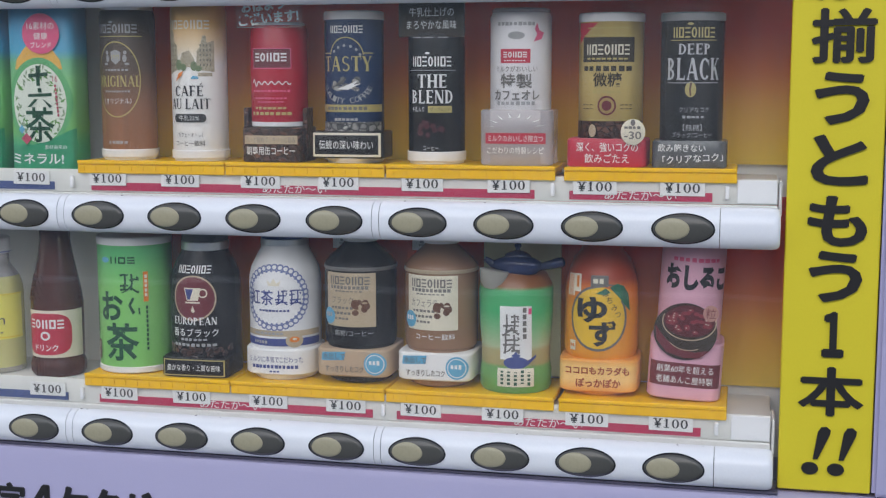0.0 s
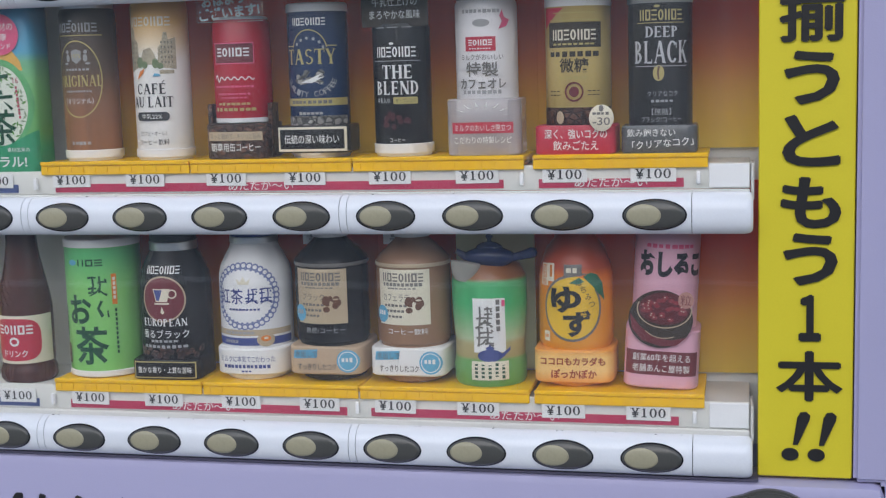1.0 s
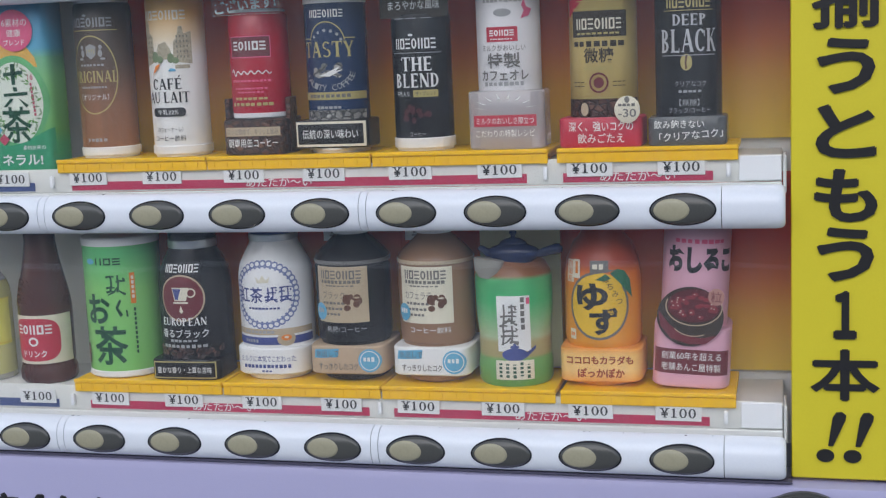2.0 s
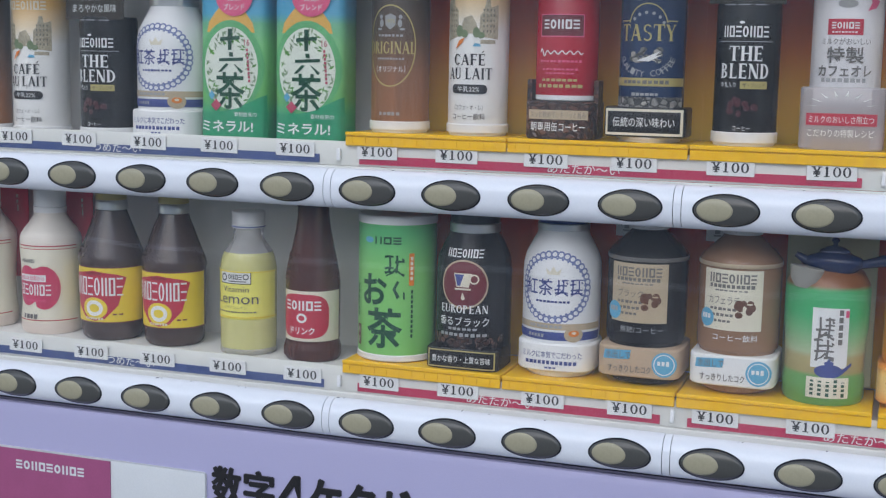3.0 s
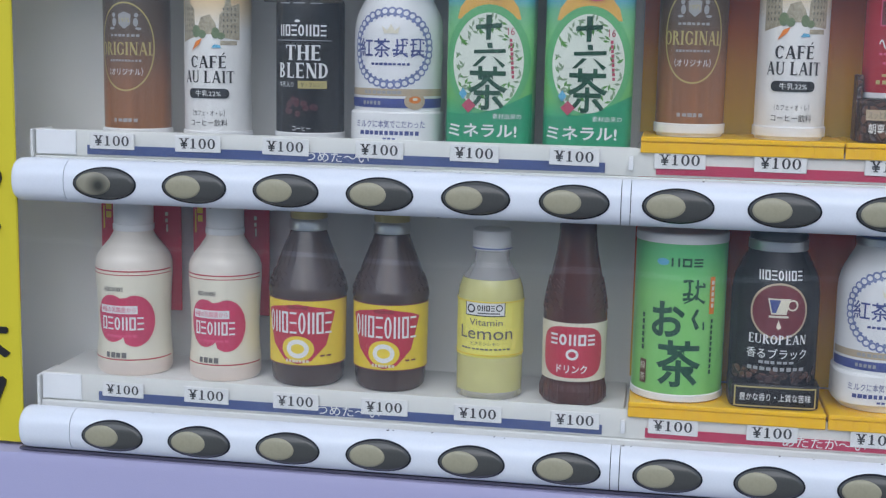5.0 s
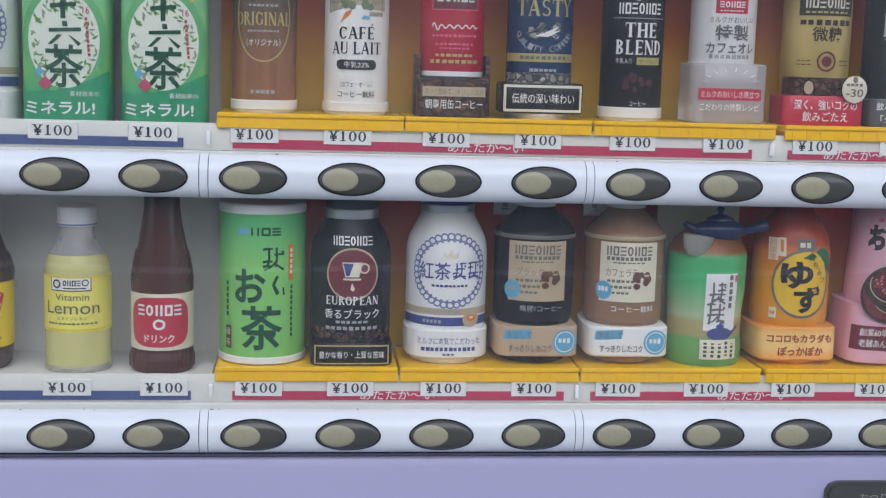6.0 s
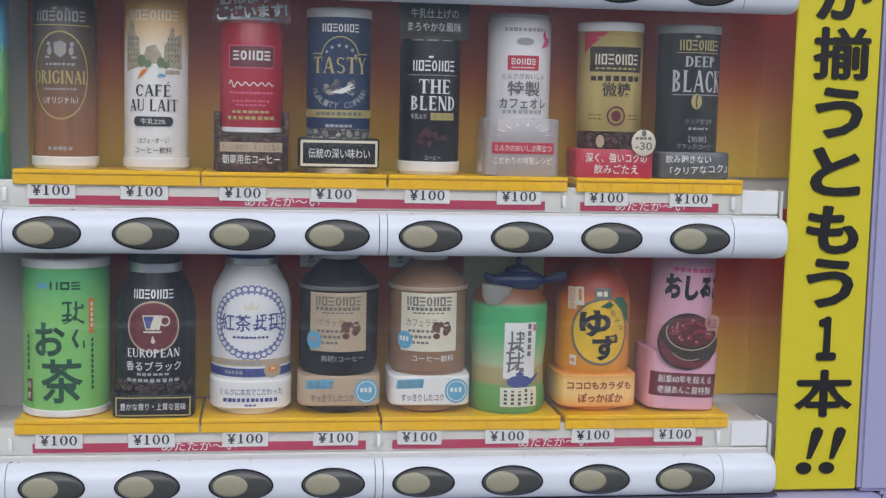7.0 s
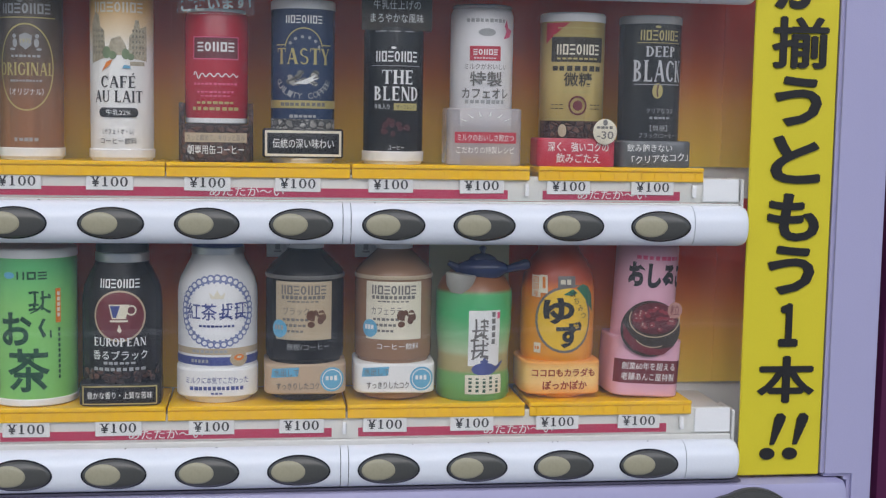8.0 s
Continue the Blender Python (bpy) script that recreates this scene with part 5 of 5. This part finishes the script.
def lemon_bottle():
    t = thing("lemon_bottle", "clear glass lemon drink bottle with yellow label", "bottle", "drink samples")
    prof = [(20.8, 0), (23.4, 2.5), (23.9, 10), (23.9, 72), (23.0, 79), (20.6, 86)]
    b, f = bottle(t, "bottle_glass", prof, LEMON)
    part("neck", Form([(20.6, 86.2), (17.4, 90.5), (14.2, 95), (12.8, 99), (12.4, 107)]).mesh(40), CLEAR, t, "clear empty glass neck", smooth=True)
    part("cap", Form([(13.0, 106), (14.2, 106.5), (14.2, 109), (13.6, 109.6), (14.0, 110.2), (14.0, 120), (12.6, 121)]).mesh(40), WHITE_CAN, t, "white screw cap", smooth=True)
    part("cap_band", Form([(14.3, 107), (14.3, 108.2)]).mesh(40), PRINT_BLUE_GREY, t, smooth=True)
    part("foot", Form([(20.0, -0.1), (24.0, 0.3), (24.3, 3.4), (23.6, 5)]).mesh(40), CLEAR, t, smooth=True)
    ink(b, f, (LEMON_LABEL, "label", [("r", 0, 51, 78, 41)]), (PRINT_BLACK, "logo_border", [("r", -1, 66, 30, 10.5)]), (PRINT_WHITE, "logo_field", [("r", -1, 66, 28.6, 9)]), (PRINT_BLACK, "logo_blocks", [("o", -11, 66, 6.5, 6.5, 1.2), ("b", 0, 66.8, 13, 4.2, 4), ("o", 9.5, 67, 5, 5, 0.8), ("r", 2, 63, 16, 0.8)]),
        (PRINT_DIM, "lettering", [("t", "Vitamin", 0, 56.5, 24, 4.8, 0.0), ("t", "Lemon", 0, 48.6, 40, 9, 0.0), ("t", "ビタミンレモン", 0, 41, 21, 2.5), ("s", 0, 37, 38, 1.3, 12)]), (PRINT_YELLOW, "label_lines", [("r", 0, 32.5, 78, 0.9), ("r", 0, 71.0, 78, 0.8)]))
    return t


def tonic_bottle():
    t = thing("tonic_bottle", "small brown glass tonic bottle with red label", "bottle", "drink samples")
    prof = [(22.0, 0), (23.8, 3), (24.0, 10), (22.6, 14), (22.0, 16), (22.6, 18), (22.8, 60), (22.8, 64), (21.2, 76), (18.0, 92), (14.8, 108), (13.2, 120), (13.0, 136)]
    b, f = bottle(t, "bottle_glass", prof, RED_BROWN_GLASS)
    part("cap", Form([(13.6, 128), (14.6, 128.5), (14.6, 139), (13, 140.5)]).mesh(40), RED_BROWN_GLASS, t, "brown cap", smooth=True)
    studs = []
    for row in range(5):
        for k in range(13):
            a, v = (k - 6) * 5.6 + (row % 2) * 2.8, 69 + row * 4.6
            studs.append(("p", [(a * (1 - row * 0.03) - 2.4, v), (a * (1 - row * 0.03), v - 2.1), (a * (1 - row * 0.03) + 2.4, v), (a * (1 - row * 0.03), v + 2.1)]))
    part("studs", press(f, studs, 0.05, 0.8), RED_BROWN_GLASS, b)
    part("ribs", press(f, [("p", [(u - 0.5, 3), (u + 0.5, 3), (u + 0.5, 17), (u - 0.5, 17)]) for u in range(-34, 35, 4)], 0.05, 0.4), RED_BROWN_GLASS, b)
    ink(b, f, (PRINT_CREAM, "label", [("r", 0, 38.5, 73, 42)]), (PRINT_RED, "red_field", [("p", [(23.5 * math.copysign(abs(math.cos(a)) ** 0.6, math.cos(a)), 38.5 + 18.5 * math.copysign(abs(math.sin(a)) ** 0.6, math.sin(a))) for a in [2 * math.pi * k / 48 for k in range(48)]])]), (PRINT_WHITE, "lettering", [("b", 0, 47.5, 34, 8, 5), ("o", 0, 37, 9, 8, 1.8), ("t", "ドリンク", 0, 26.5, 22, 6, 0.02)]))
    return t


def green_tea_can():
    t = thing("green_tea_can", "bright green tea can with brushed dark lettering", "can", "drink samples")
    b, f = bottle(t, "can_body", [(32.6, 5), (32.6, 112)], TEA_CAN)
    part("base_ring", Form([(31, 0), (33.2, 1.2), (33.2, 5.4), (32.6, 6)]).mesh(), WHITE_CAN, t, smooth=True)
    can_top(t, 32.6, 111.5, 7)
    brush = [("t", "お", -8, 59, 24, 25, 0.03), ("k", 10, 79, 17, 17, 42), ("t", "茶", 1, 28, 32, 33, 0.02)]
    bm_items = brush + [("p", [(12, 67), (14, 66), (11, 60), (14.5, 54), (12, 52), (8.5, 60)]), ("p", [(17, 58), (18.4, 57.6), (18.8, 52), (17.2, 52)]), ("b", 4, 99, 24, 6, 3)]
    ink(b, f, (PRINT_GREEN, "brush_marks", bm_items), (PRINT_BLUE, "leaf_mark", [("e", -13, 99, 9, 5, 14)]), (PRINT_ORANGE, "side_strip", [("r", 24, 76, 4.4, 26)]), (PRINT_BROWN, "pill", [("r", -26, 20, 6, 17)]),
        (PRINT_GREEN, "side_print", [("r", -27, 60 - 4.6 * k, 2.2, 3.2) for k in range(6)] + [("r", 24.5, 58 - 4.0 * k, 1.8, 2.8) for k in range(10)]),
        (PRINT_CREAM, "pill_lettering", [("t", "緑", -26, 24, 4.6, 5.4), ("t", "茶", -26, 16, 4.6, 5.4)] + [("r", 24, 85 - 4 * k, 2.2, 2.8) for k in range(5)]))
    return t


def european_bottle():
    t = thing("coffee_bottle", "black coffee bottle with a red disc and cup", "bottle", "drink samples")
    prof = [(29.5, 2), (30.2, 5), (30.2, 78), (28.8, 88), (24.5, 98), (20.6, 105), (19.8, 108)]
    b, f = bottle(t, "bottle_body", prof, BLACK_CAN)
    part("neck", Form([(19.6, 107), (20.4, 107.6), (20.4, 114), (19.4, 114.6)]).mesh(), METAL, t, "silver neck ring", smooth=True)
    part("cap", Form([(19.4, 114.4), (19.8, 115), (19.8, 128), (18.6, 129.5)]).mesh(), BLACK_CAP, t, "black screw cap", smooth=True)
    cup = [("p", [(-8, 77), (7, 77), (4.5, 66), (-5.5, 66)]), ("o", 8.5, 72.5, 8, 8, 1.2, 16), ("r", -0.5, 64.4, 13, 1.4), ("p", [(-0.5, 62), (1.6, 57), (0, 55.4), (-1.8, 57)])]
    rnd = random.Random(12)
    beans = [("e", rnd.uniform(-34, 34), rnd.uniform(18, 26), rnd.uniform(5, 8), rnd.uniform(4, 5.5), 10) for _ in range(34)]
    ink(b, f, (BEANS, "beans", beans), (PRINT_TAN, "disc_ring", [("o", 0, 68, 40, 39, 1.4, 40)]), (PRINT_MAROON, "disc", [("e", 0, 68, 37, 36, 40)]), (PRINT_CREAM, "cup", cup), (PRINT_NAVY, "cup_fill", [("p", [(-7, 76), (0.5, 76), (-2.5, 67), (-4.8, 67)])]),
        (PRINT_WHITE, "lettering", [("b", 0, 92.5, 30, 6.5, 7), ("T", "EUROPEAN", 0, 48.5, 40, 6.4), ("t", "香るブラック", 0, 38.5, 42, 7.2, 0.016)]), (PRINT_GREY, "fine_print", [("s", 0, 32.5, 24, 2.2, 6), ("s", 0, 27.8, 40, 3.0, 9)]))
    p, pf = plinth(t, "plaque", 61, 17, 46, BLACK_CAN, "black plaque with a thin gold border", y=-10, n=7)
    ink(p, pf, (PRINT_GOLD, "plaque_border", [("r", 0, 15.2, 55, 1.0), ("r", 0, 1.9, 55, 1.0), ("r", -27, 8.5, 1.0, 12.4), ("r", 27, 8.5, 1.0, 12.4)]), (PRINT_WHITE, "plaque_lettering", [("t", "豊かな香り・上質な苦味", 0, 8.5, 48, 5.4, 0.018)]))
    return t


def craft_bottle(latte):
    t = thing("coffee_bottle", "milky latte bottle in a white card sleeve" if latte else "black coffee bottle in a kraft card sleeve", "bottle", "drink samples")
    prof = [(24, -7.0), (27.5, -5), (28.5, 0), (29, 24.5), (30.8, 26), (31.4, 32), (31.4, 85), (30.8, 88), (31.6, 90), (31.0, 92.5), (27.5, 97), (20.5, 103.5), (15.0, 108.5), (13.6, 111)]
    b, f = bottle(t, "bottle_body", prof, LATTE if latte else BLACK_CAN)
    b.location = (0, 0, 0.0072)
    part("cap", Form([(13.4, 117.6), (15.2, 118), (15.2, 121), (14.4, 121.8), (15.0, 122.6), (15.0, 139), (14, 140)]).mesh(40), WHITE_CAN, t, "pale screw cap", smooth=True)
    part("shoulder_ring", Form([(31.7, 95.4), (32.1, 96.8), (31.7, 98.4)]).mesh(), PRINT_TAN if latte else PRINT_DIM, t, smooth=True)
    paper = PRINT_CREAM if latte else PRINT_TAN
    rnd = random.Random(6)
    ink(b, f, (paper, "paper_label", [("r", -2, 64.2, 48, 45)]),
        (PRINT_DIM, "label_print", [("b", -2, 80.4, 38, 7.0, 7), ("s", -2, 74.6, 36, 2.8, 10), ("s", -2, 71.4, 26, 1.2, 7), ("t", "カフェラテ" if latte else "ブラック", -8, 64, 25 if latte else 21, 6, 0.002), ("s", -8, 57.5, 22, 2.2, 6), ("s", -8, 53, 18, 2.2, 5), ("s", -8, 48.5, 14, 2.2, 4)]),
        (PRINT_BROWN, "bean_sketch", [("e", 9 + rnd.uniform(-6, 6), 58 + rnd.uniform(-7, 7), rnd.uniform(4, 7), rnd.uniform(4, 7), 10) for _ in range(9)]), (PRINT_TAN if not latte else PRINT_CREAM, "bean_gap", [("e", 8, 58, 2.5, 6, 10), ("e", 12, 62, 5, 1.4, 10)]),
        (PRINT_BLUE, "round_mark", [("e", -22, 50, 14, 14, 24)]), (PRINT_WHITE if latte else PRINT_GREY, "lettering", [("t", "コーヒー飲料" if latte else "無糖/コーヒー", 2, 36.5, 34, 5, 0.006), ("s", -22, 51, 9, 4, 3)]))
    p, pf = plinth(t, "card_sleeve", 65.5, 23, 64, CARD if latte else KRAFT, "white card sleeve" if latte else "kraft card sleeve", v0=7.0, n=6)
    ink(p, pf, (PRINT_BLUE, "blue_marks", [("p", [(-27, 20), (-6, 21), (-5, 28), (-26, 27)]), ("e", 21, 18.5, 19, 19, 28)]), (PRINT_WHITE, "mark_ring", [("o", 21, 18.5, 16, 16, 0.7, 24), ("s", 21, 19.5, 10, 4, 3)]),
        (PRINT_DIM, "plinth_lettering", [("t", "水出しで", -15, 24, 20, 6, 0.02), ("t", "すっきりしたコク", -6, 13.5, 34, 5.4, 0.016)]))
    c = card(t, "hang_card", 20, 32, 108, 18, CARD, "small white hang card", u=-21)
    part("hang_print", press(FLAT, [("r", -22, 117.5, 4, 7), ("r", -22, 112.6, 6, 1.4), ("r", -22, 122.4, 6, 1.2)]), PRINT_GREY, c)
    return t


def cloudy_tea():
    t = thing("tea_bottle", "green tea bottle before a card with teapot", "bottle", "drink samples")
    prof = [(27.5, 0), (29.2, 3), (29.4, 16), (28.2, 22), (28.4, 40), (30.0, 56), (30.4, 82), (29.8, 86), (28.8, 88), (25, 95), (16, 103), (13.5, 106)]
    b, f = bottle(t, "bottle_body", prof, AYA_BODY)
    c = card(t, "backing_card", 66, 126, 3, 28, mat("tea_backing", (0.60, 0.62, 0.40), 0.5, vary=0.12, scale=40), "pale olive backing card")
    rnd = random.Random(9)
    ink(b, f, (CARD, "label_plate", [("r", 5, 50, 26, 44)]), (PRINT_NAVY, "teapot_mark", [("e", 5, 25.5, 20, 10, 24), ("p", [(13, 26), (22, 32), (22, 29.5), (14, 23)]), ("e", 5, 31.5, 7, 3, 12), ("e", 5, 33.4, 2.4, 2.4, 8)]),
        (PRINT_DIM, "brush_marks", [("k", 1, 57, 14, 17, 51), ("k", 1, 41, 15, 16, 52)] + [("r", 12, 69 - 5.4 * k, 3, 4) for k in range(5)]), (PRINT_PINK, "seal", [("r", 16.4, 68, 2.6, 5)]),
        (PRINT_CREAM, "foot_plate", [("r", 5, 13.5, 30, 15)]), (PRINT_GREEN, "foot_print", [("r", -6 + 5.4 * k, 13.5 + rnd.uniform(-1, 1), 2.4, 11) for k in range(5)]), (PRINT_CREAM, "foot_gaps", [("r", 5, 10.5 + 3.2 * k, 30, 1.2) for k in range(3)]))
    glaze = mat("navy_glaze", (0.012, 0.024, 0.085), 0.25, vary=0.2, scale=120)
    pot = part("teapot_relief", Form([(9, 0), (15, 2), (20.5, 6.5), (21, 9), (18.5, 12.5), (12, 15), (10.5, 15.6)], 2.0, 0.42).mesh(40), glaze, t, "navy teapot cut-out", smooth=True)
    pot.location = (0.004, -0.016, 0.0950)
    lid = part("teapot_lid", Form([(10.8, 0), (10.2, 1.6), (6, 3.8), (2.0, 4.8), (1.6, 6.4), (3.0, 8.2), (2.6, 9.8), (1.0, 10.6)], 2.0, 0.5).mesh(28), glaze, t, smooth=True)
    lid.location = (0.004, -0.016, 0.1108)
    hd = part("teapot_handle", Form([(2.4, 0), (3.0, 3), (3.8, 14), (4.4, 19), (3.6, 22), (1.6, 23.2)]).mesh(20), glaze, t, smooth=True)
    hd.matrix_basis = pose(0.0195, -0.016, 0.1020, 0, 76, 0)
    sp = part("teapot_spout", Form([(3.6, 0), (2.8, 5), (2.0, 10)]).mesh(16), glaze, t, smooth=True)
    sp.matrix_basis = pose(-0.0145, -0.016, 0.1030, 0, -60, 0)
    cp = part("cup_relief", Form([(6, 0), (10, 5), (11.6, 12), (12, 15), (11, 15.4)], 2.0, 0.5).mesh(32), mat("cup_glaze", (0.30, 0.29, 0.26), 0.3, vary=0.12, scale=150), t, "grey cup cut-out", smooth=True)
    cp.matrix_basis = pose(-0.0160, -0.0240, 0.0850, 0, 8, 0)
    return t


def yuzu_bottle():
    t = thing("yuzu_bottle", "orange honey citrus drink bottle with yellow fruit", "bottle", "drink samples")
    prof = [(24, -4.4), (26.5, -2), (27.0, 25), (29.0, 28), (29.6, 32), (29.4, 80), (27.6, 92), (23, 104), (16.5, 112), (15.5, 124), (14, 125)]
    b, f = bottle(t, "bottle_body", prof, ORANGE_BODY)
    b.location = (0, 0, 0.0045)
    ink(b, f, (mat("fruit_print", (0.84, 0.50, 0.03), 0.4, vary=0.14, scale=60), "fruit", [("e", 0, 59, 47, 51, 44)]), (PRINT_DIM, "fruit_line", [("a", 0, 59, 49, 53, 2.0, 100, 395), ("r", 1, 89, 14, 9), ("p", [(-8, 82), (-2, 86), (6, 87), (14, 86), (6, 84.6), (-2, 83.6)])]),
        (mat("dark_leaf_print", (0.02, 0.15, 0.075), 0.4, vary=0.2, scale=200), "leaf", [("p", [(9, 84), (15, 87), (21, 85), (26, 78), (28, 64), (22, 70), (17, 76), (12, 81)]), ("p", [(-2, 79), (6, 83.5), (10, 80), (5, 78)])]),
        (PRINT_BLACK, "lettering", [("t", "ゆ", -5, 66, 25, 21, 0.04), ("t", "ず", 4, 47, 22, 21, 0.04), ("t", "は", 6, 79.5, 4.6, 5), ("t", "ち", 9, 74, 4.6, 5), ("t", "み", 13, 68, 4.6, 5), ("t", "つ", 16, 62, 5, 4)]),
        (PRINT_CREAM, "side_plates", [("r", -24, 85, 8, 17), ("r", -17, 87, 6, 14), ("r", -22, 36, 6, 8), ("s", 1, 89, 10, 4, 2)]),
        (PRINT_ORANGE, "side_lettering", [("t", "四", -24, 90, 5, 4.6), ("t", "国", -24, 84.6, 5, 4.6), ("t", "産", -24, 79.4, 5, 4.6), ("r", -17, 88, 2.4, 9), ("s", -22, 36, 4, 3, 2)]))
    p, pf = plinth(t, "plinth", 64, 26, 60, graded("peach_card", [(0.0, (0.82, 0.34, 0.06)), (0.35, (0.88, 0.58, 0.22)), (0.75, (0.88, 0.58, 0.20)), (1.0, (0.80, 0.30, 0.04))], 0.004, 0.031, 0.45, 0.06), "peach plinth with brown brush letters", v0=4.0, n=5)
    ink(p, pf, (mat("brown_red_print", (0.34, 0.05, 0.02), 0.4), "plinth_lettering", [("t", "ココロもカラダも", 0, 21.5, 51, 6.8, 0.03), ("t", "ぽっかぽか", 1, 11.5, 36, 7.4, 0.03)]))
    return t


def bean_soup_can():
    t = thing("bean_soup_can", "pink sweet bean soup can on a pink plinth", "can", "drink samples")
    b, f = bottle(t, "can_body", [(24.4, 34), (25.2, 37), (25.2, 118), (24.0, 122)], PINK_CAN)
    can_top(t, 23.8, 122, 3.5, METAL)
    rnd = random.Random(2)
    beans = [("e", 4 + 17 * math.sqrt(rnd.random()) * math.cos(a), 60 + 9.5 * math.sqrt(rnd.random()) * math.sin(a), 4.6, 3.2, 8) for a in [rnd.uniform(0, 6.28) for _ in range(34)]]
    shine = [("e", q[1] - 0.6, q[2] + 0.5, 1.4, 0.8, 6) for q in beans[::2]]
    ink(b, f, (PRINT_PINK, "small_print", [("s", 4, 111, 40, 3.6, 8)]), (PRINT_BLACK, "lettering", [("t", "おしるこ", 5, 97, 54, 20, 0.062)]))
    bowl = part("bowl_cutout", press(FLAT, [("e", 1.5, 52, 49, 45, 44)], 0.0, 0.8), PRINT_UMBER, t, "dark bowl of red bean soup printed on card")
    bowl.location = (-0.0035, -0.0290, 0.003)
    ink(bowl, FLAT, (PRINT_MAROON, "saucer", [("p", [(-22, 56), (-20, 44), (-12, 35), (2, 31), (14, 32), (22, 39), (10, 36), (-4, 38), (-14, 46)])]), (PRINT_TAN, "bowl_rim", [("a", 4, 60, 42, 30, 0.9, 160, 400), ("a", 4, 50, 34, 26, 0.7, 215, 300)]), (mat("soup_print", (0.11, 0.018, 0.022), 0.35), "soup", [("e", 4, 60.5, 39, 25, 40)]),
        (mat("bean_print", (0.26, 0.04, 0.05), 0.3, vary=0.2, scale=300), "beans", beans), (PRINT_CREAM, "bean_shine", shine), (mat("seal_tan", (0.46, 0.24, 0.20), 0.4), "round_seal", [("e", 20, 68, 12, 13, 20)]), (PRINT_MAROON, "seal_lettering", [("t", "粒", 20, 68, 8, 8)]), start=1.1)
    p, pf = plinth(t, "plinth", 58, 46, 56, PINK_CAN, "pink plinth with a maroon band", n=4.5)
    ink(p, pf, (PRINT_MAROON, "plinth_band", [("r", 0, 20, 54, 19)]), (PRINT_WHITE, "plinth_lettering", [("t", "創業60年を超える", 0, 24.5, 44, 6.0, 0.01), ("t", "老舗あんこ屋特製", 0, 16, 44, 6.0, 0.01)]))
    return t


def craft_black():
    return craft_bottle(False)


def craft_latte():
    return craft_bottle(True)


COLD, HOT = 0.0003, 0.0094
PLACES = [
    (original_can, 1, COLD, (-0.3990,), 0), (cafe_can, 1, COLD, (-0.3365,), 0), (blend_can, 1, COLD, (-0.2665,), 0), (milk_tea, 1, COLD, (-0.2012,), 0), (barley_tea, 1, COLD, (-0.1325, -0.0645), -9),
    (original_can, 1, HOT, (0.0053,), 0), (cafe_can, 1, HOT, (0.0722,), -3), (morning_can, 1, HOT, (0.1425,), 0), (tasty_can, 1, HOT, (0.2082,), 0), (blend_can, 1, HOT, (0.2783,), -1), (hokkaido_can, 1, HOT, (0.3475,), 0), (gold_can, 1, HOT, (0.4200,), -1), (deep_can, 1, HOT, (0.4830,), -2),
    (yogurt_drink, 0, COLD, (-0.4050, -0.3325), 2), (vitamin_bottle, 0, COLD, (-0.2675, -0.2045), 1), (lemon_bottle, 0, COLD, (-0.1297,), -3), (tonic_bottle, 0, COLD, (-0.0682,), -5),
    (green_tea_can, 0, HOT, (0.0050,), 1), (european_bottle, 0, HOT, (0.0710,), 2), (milk_tea, 0, HOT, (0.1435,), 3), (craft_black, 0, HOT, (0.2110,), 3), (craft_latte, 0, HOT, (0.2810,), 3),
    (cloudy_tea, 0, HOT, (0.3450,), -1), (yuzu_bottle, 0, HOT, (0.4145,), 5), (bean_soup_can, 0, HOT, (0.4815,), 2),
]
DONE = {}
SLIM = {original_can: 0.955, cafe_can: 0.96, tasty_can: 0.96, blend_can: 0.94, morning_can: 0.975, green_tea_can: 0.98, hokkaido_can: 0.98, gold_can: 0.94, deep_can: 0.95,
        craft_black: 0.97, craft_latte: 0.97, milk_tea: 0.97, yogurt_drink: 0.945, vitamin_bottle: 0.965}
for maker, row, lift, xs, back in PLACES:
    for x in xs:
        z = SHELF_Z[row] + lift + (COLD_TOP[row] if lift == COLD else 0) + (0.0016 if maker is bean_soup_can else 0)
        at = pose(x, YC + back / 1000, z, 0, 3.2 if maker is bean_soup_can else 0, random.uniform(-1.5, 1.5)) @ Matrix.Diagonal((SLIM.get(maker, 1), SLIM.get(maker, 1), 1, 1))
        if maker in DONE:
            copy_thing(DONE[maker], at)
        else:
            DONE[maker] = maker()
            DONE[maker].matrix_basis = at
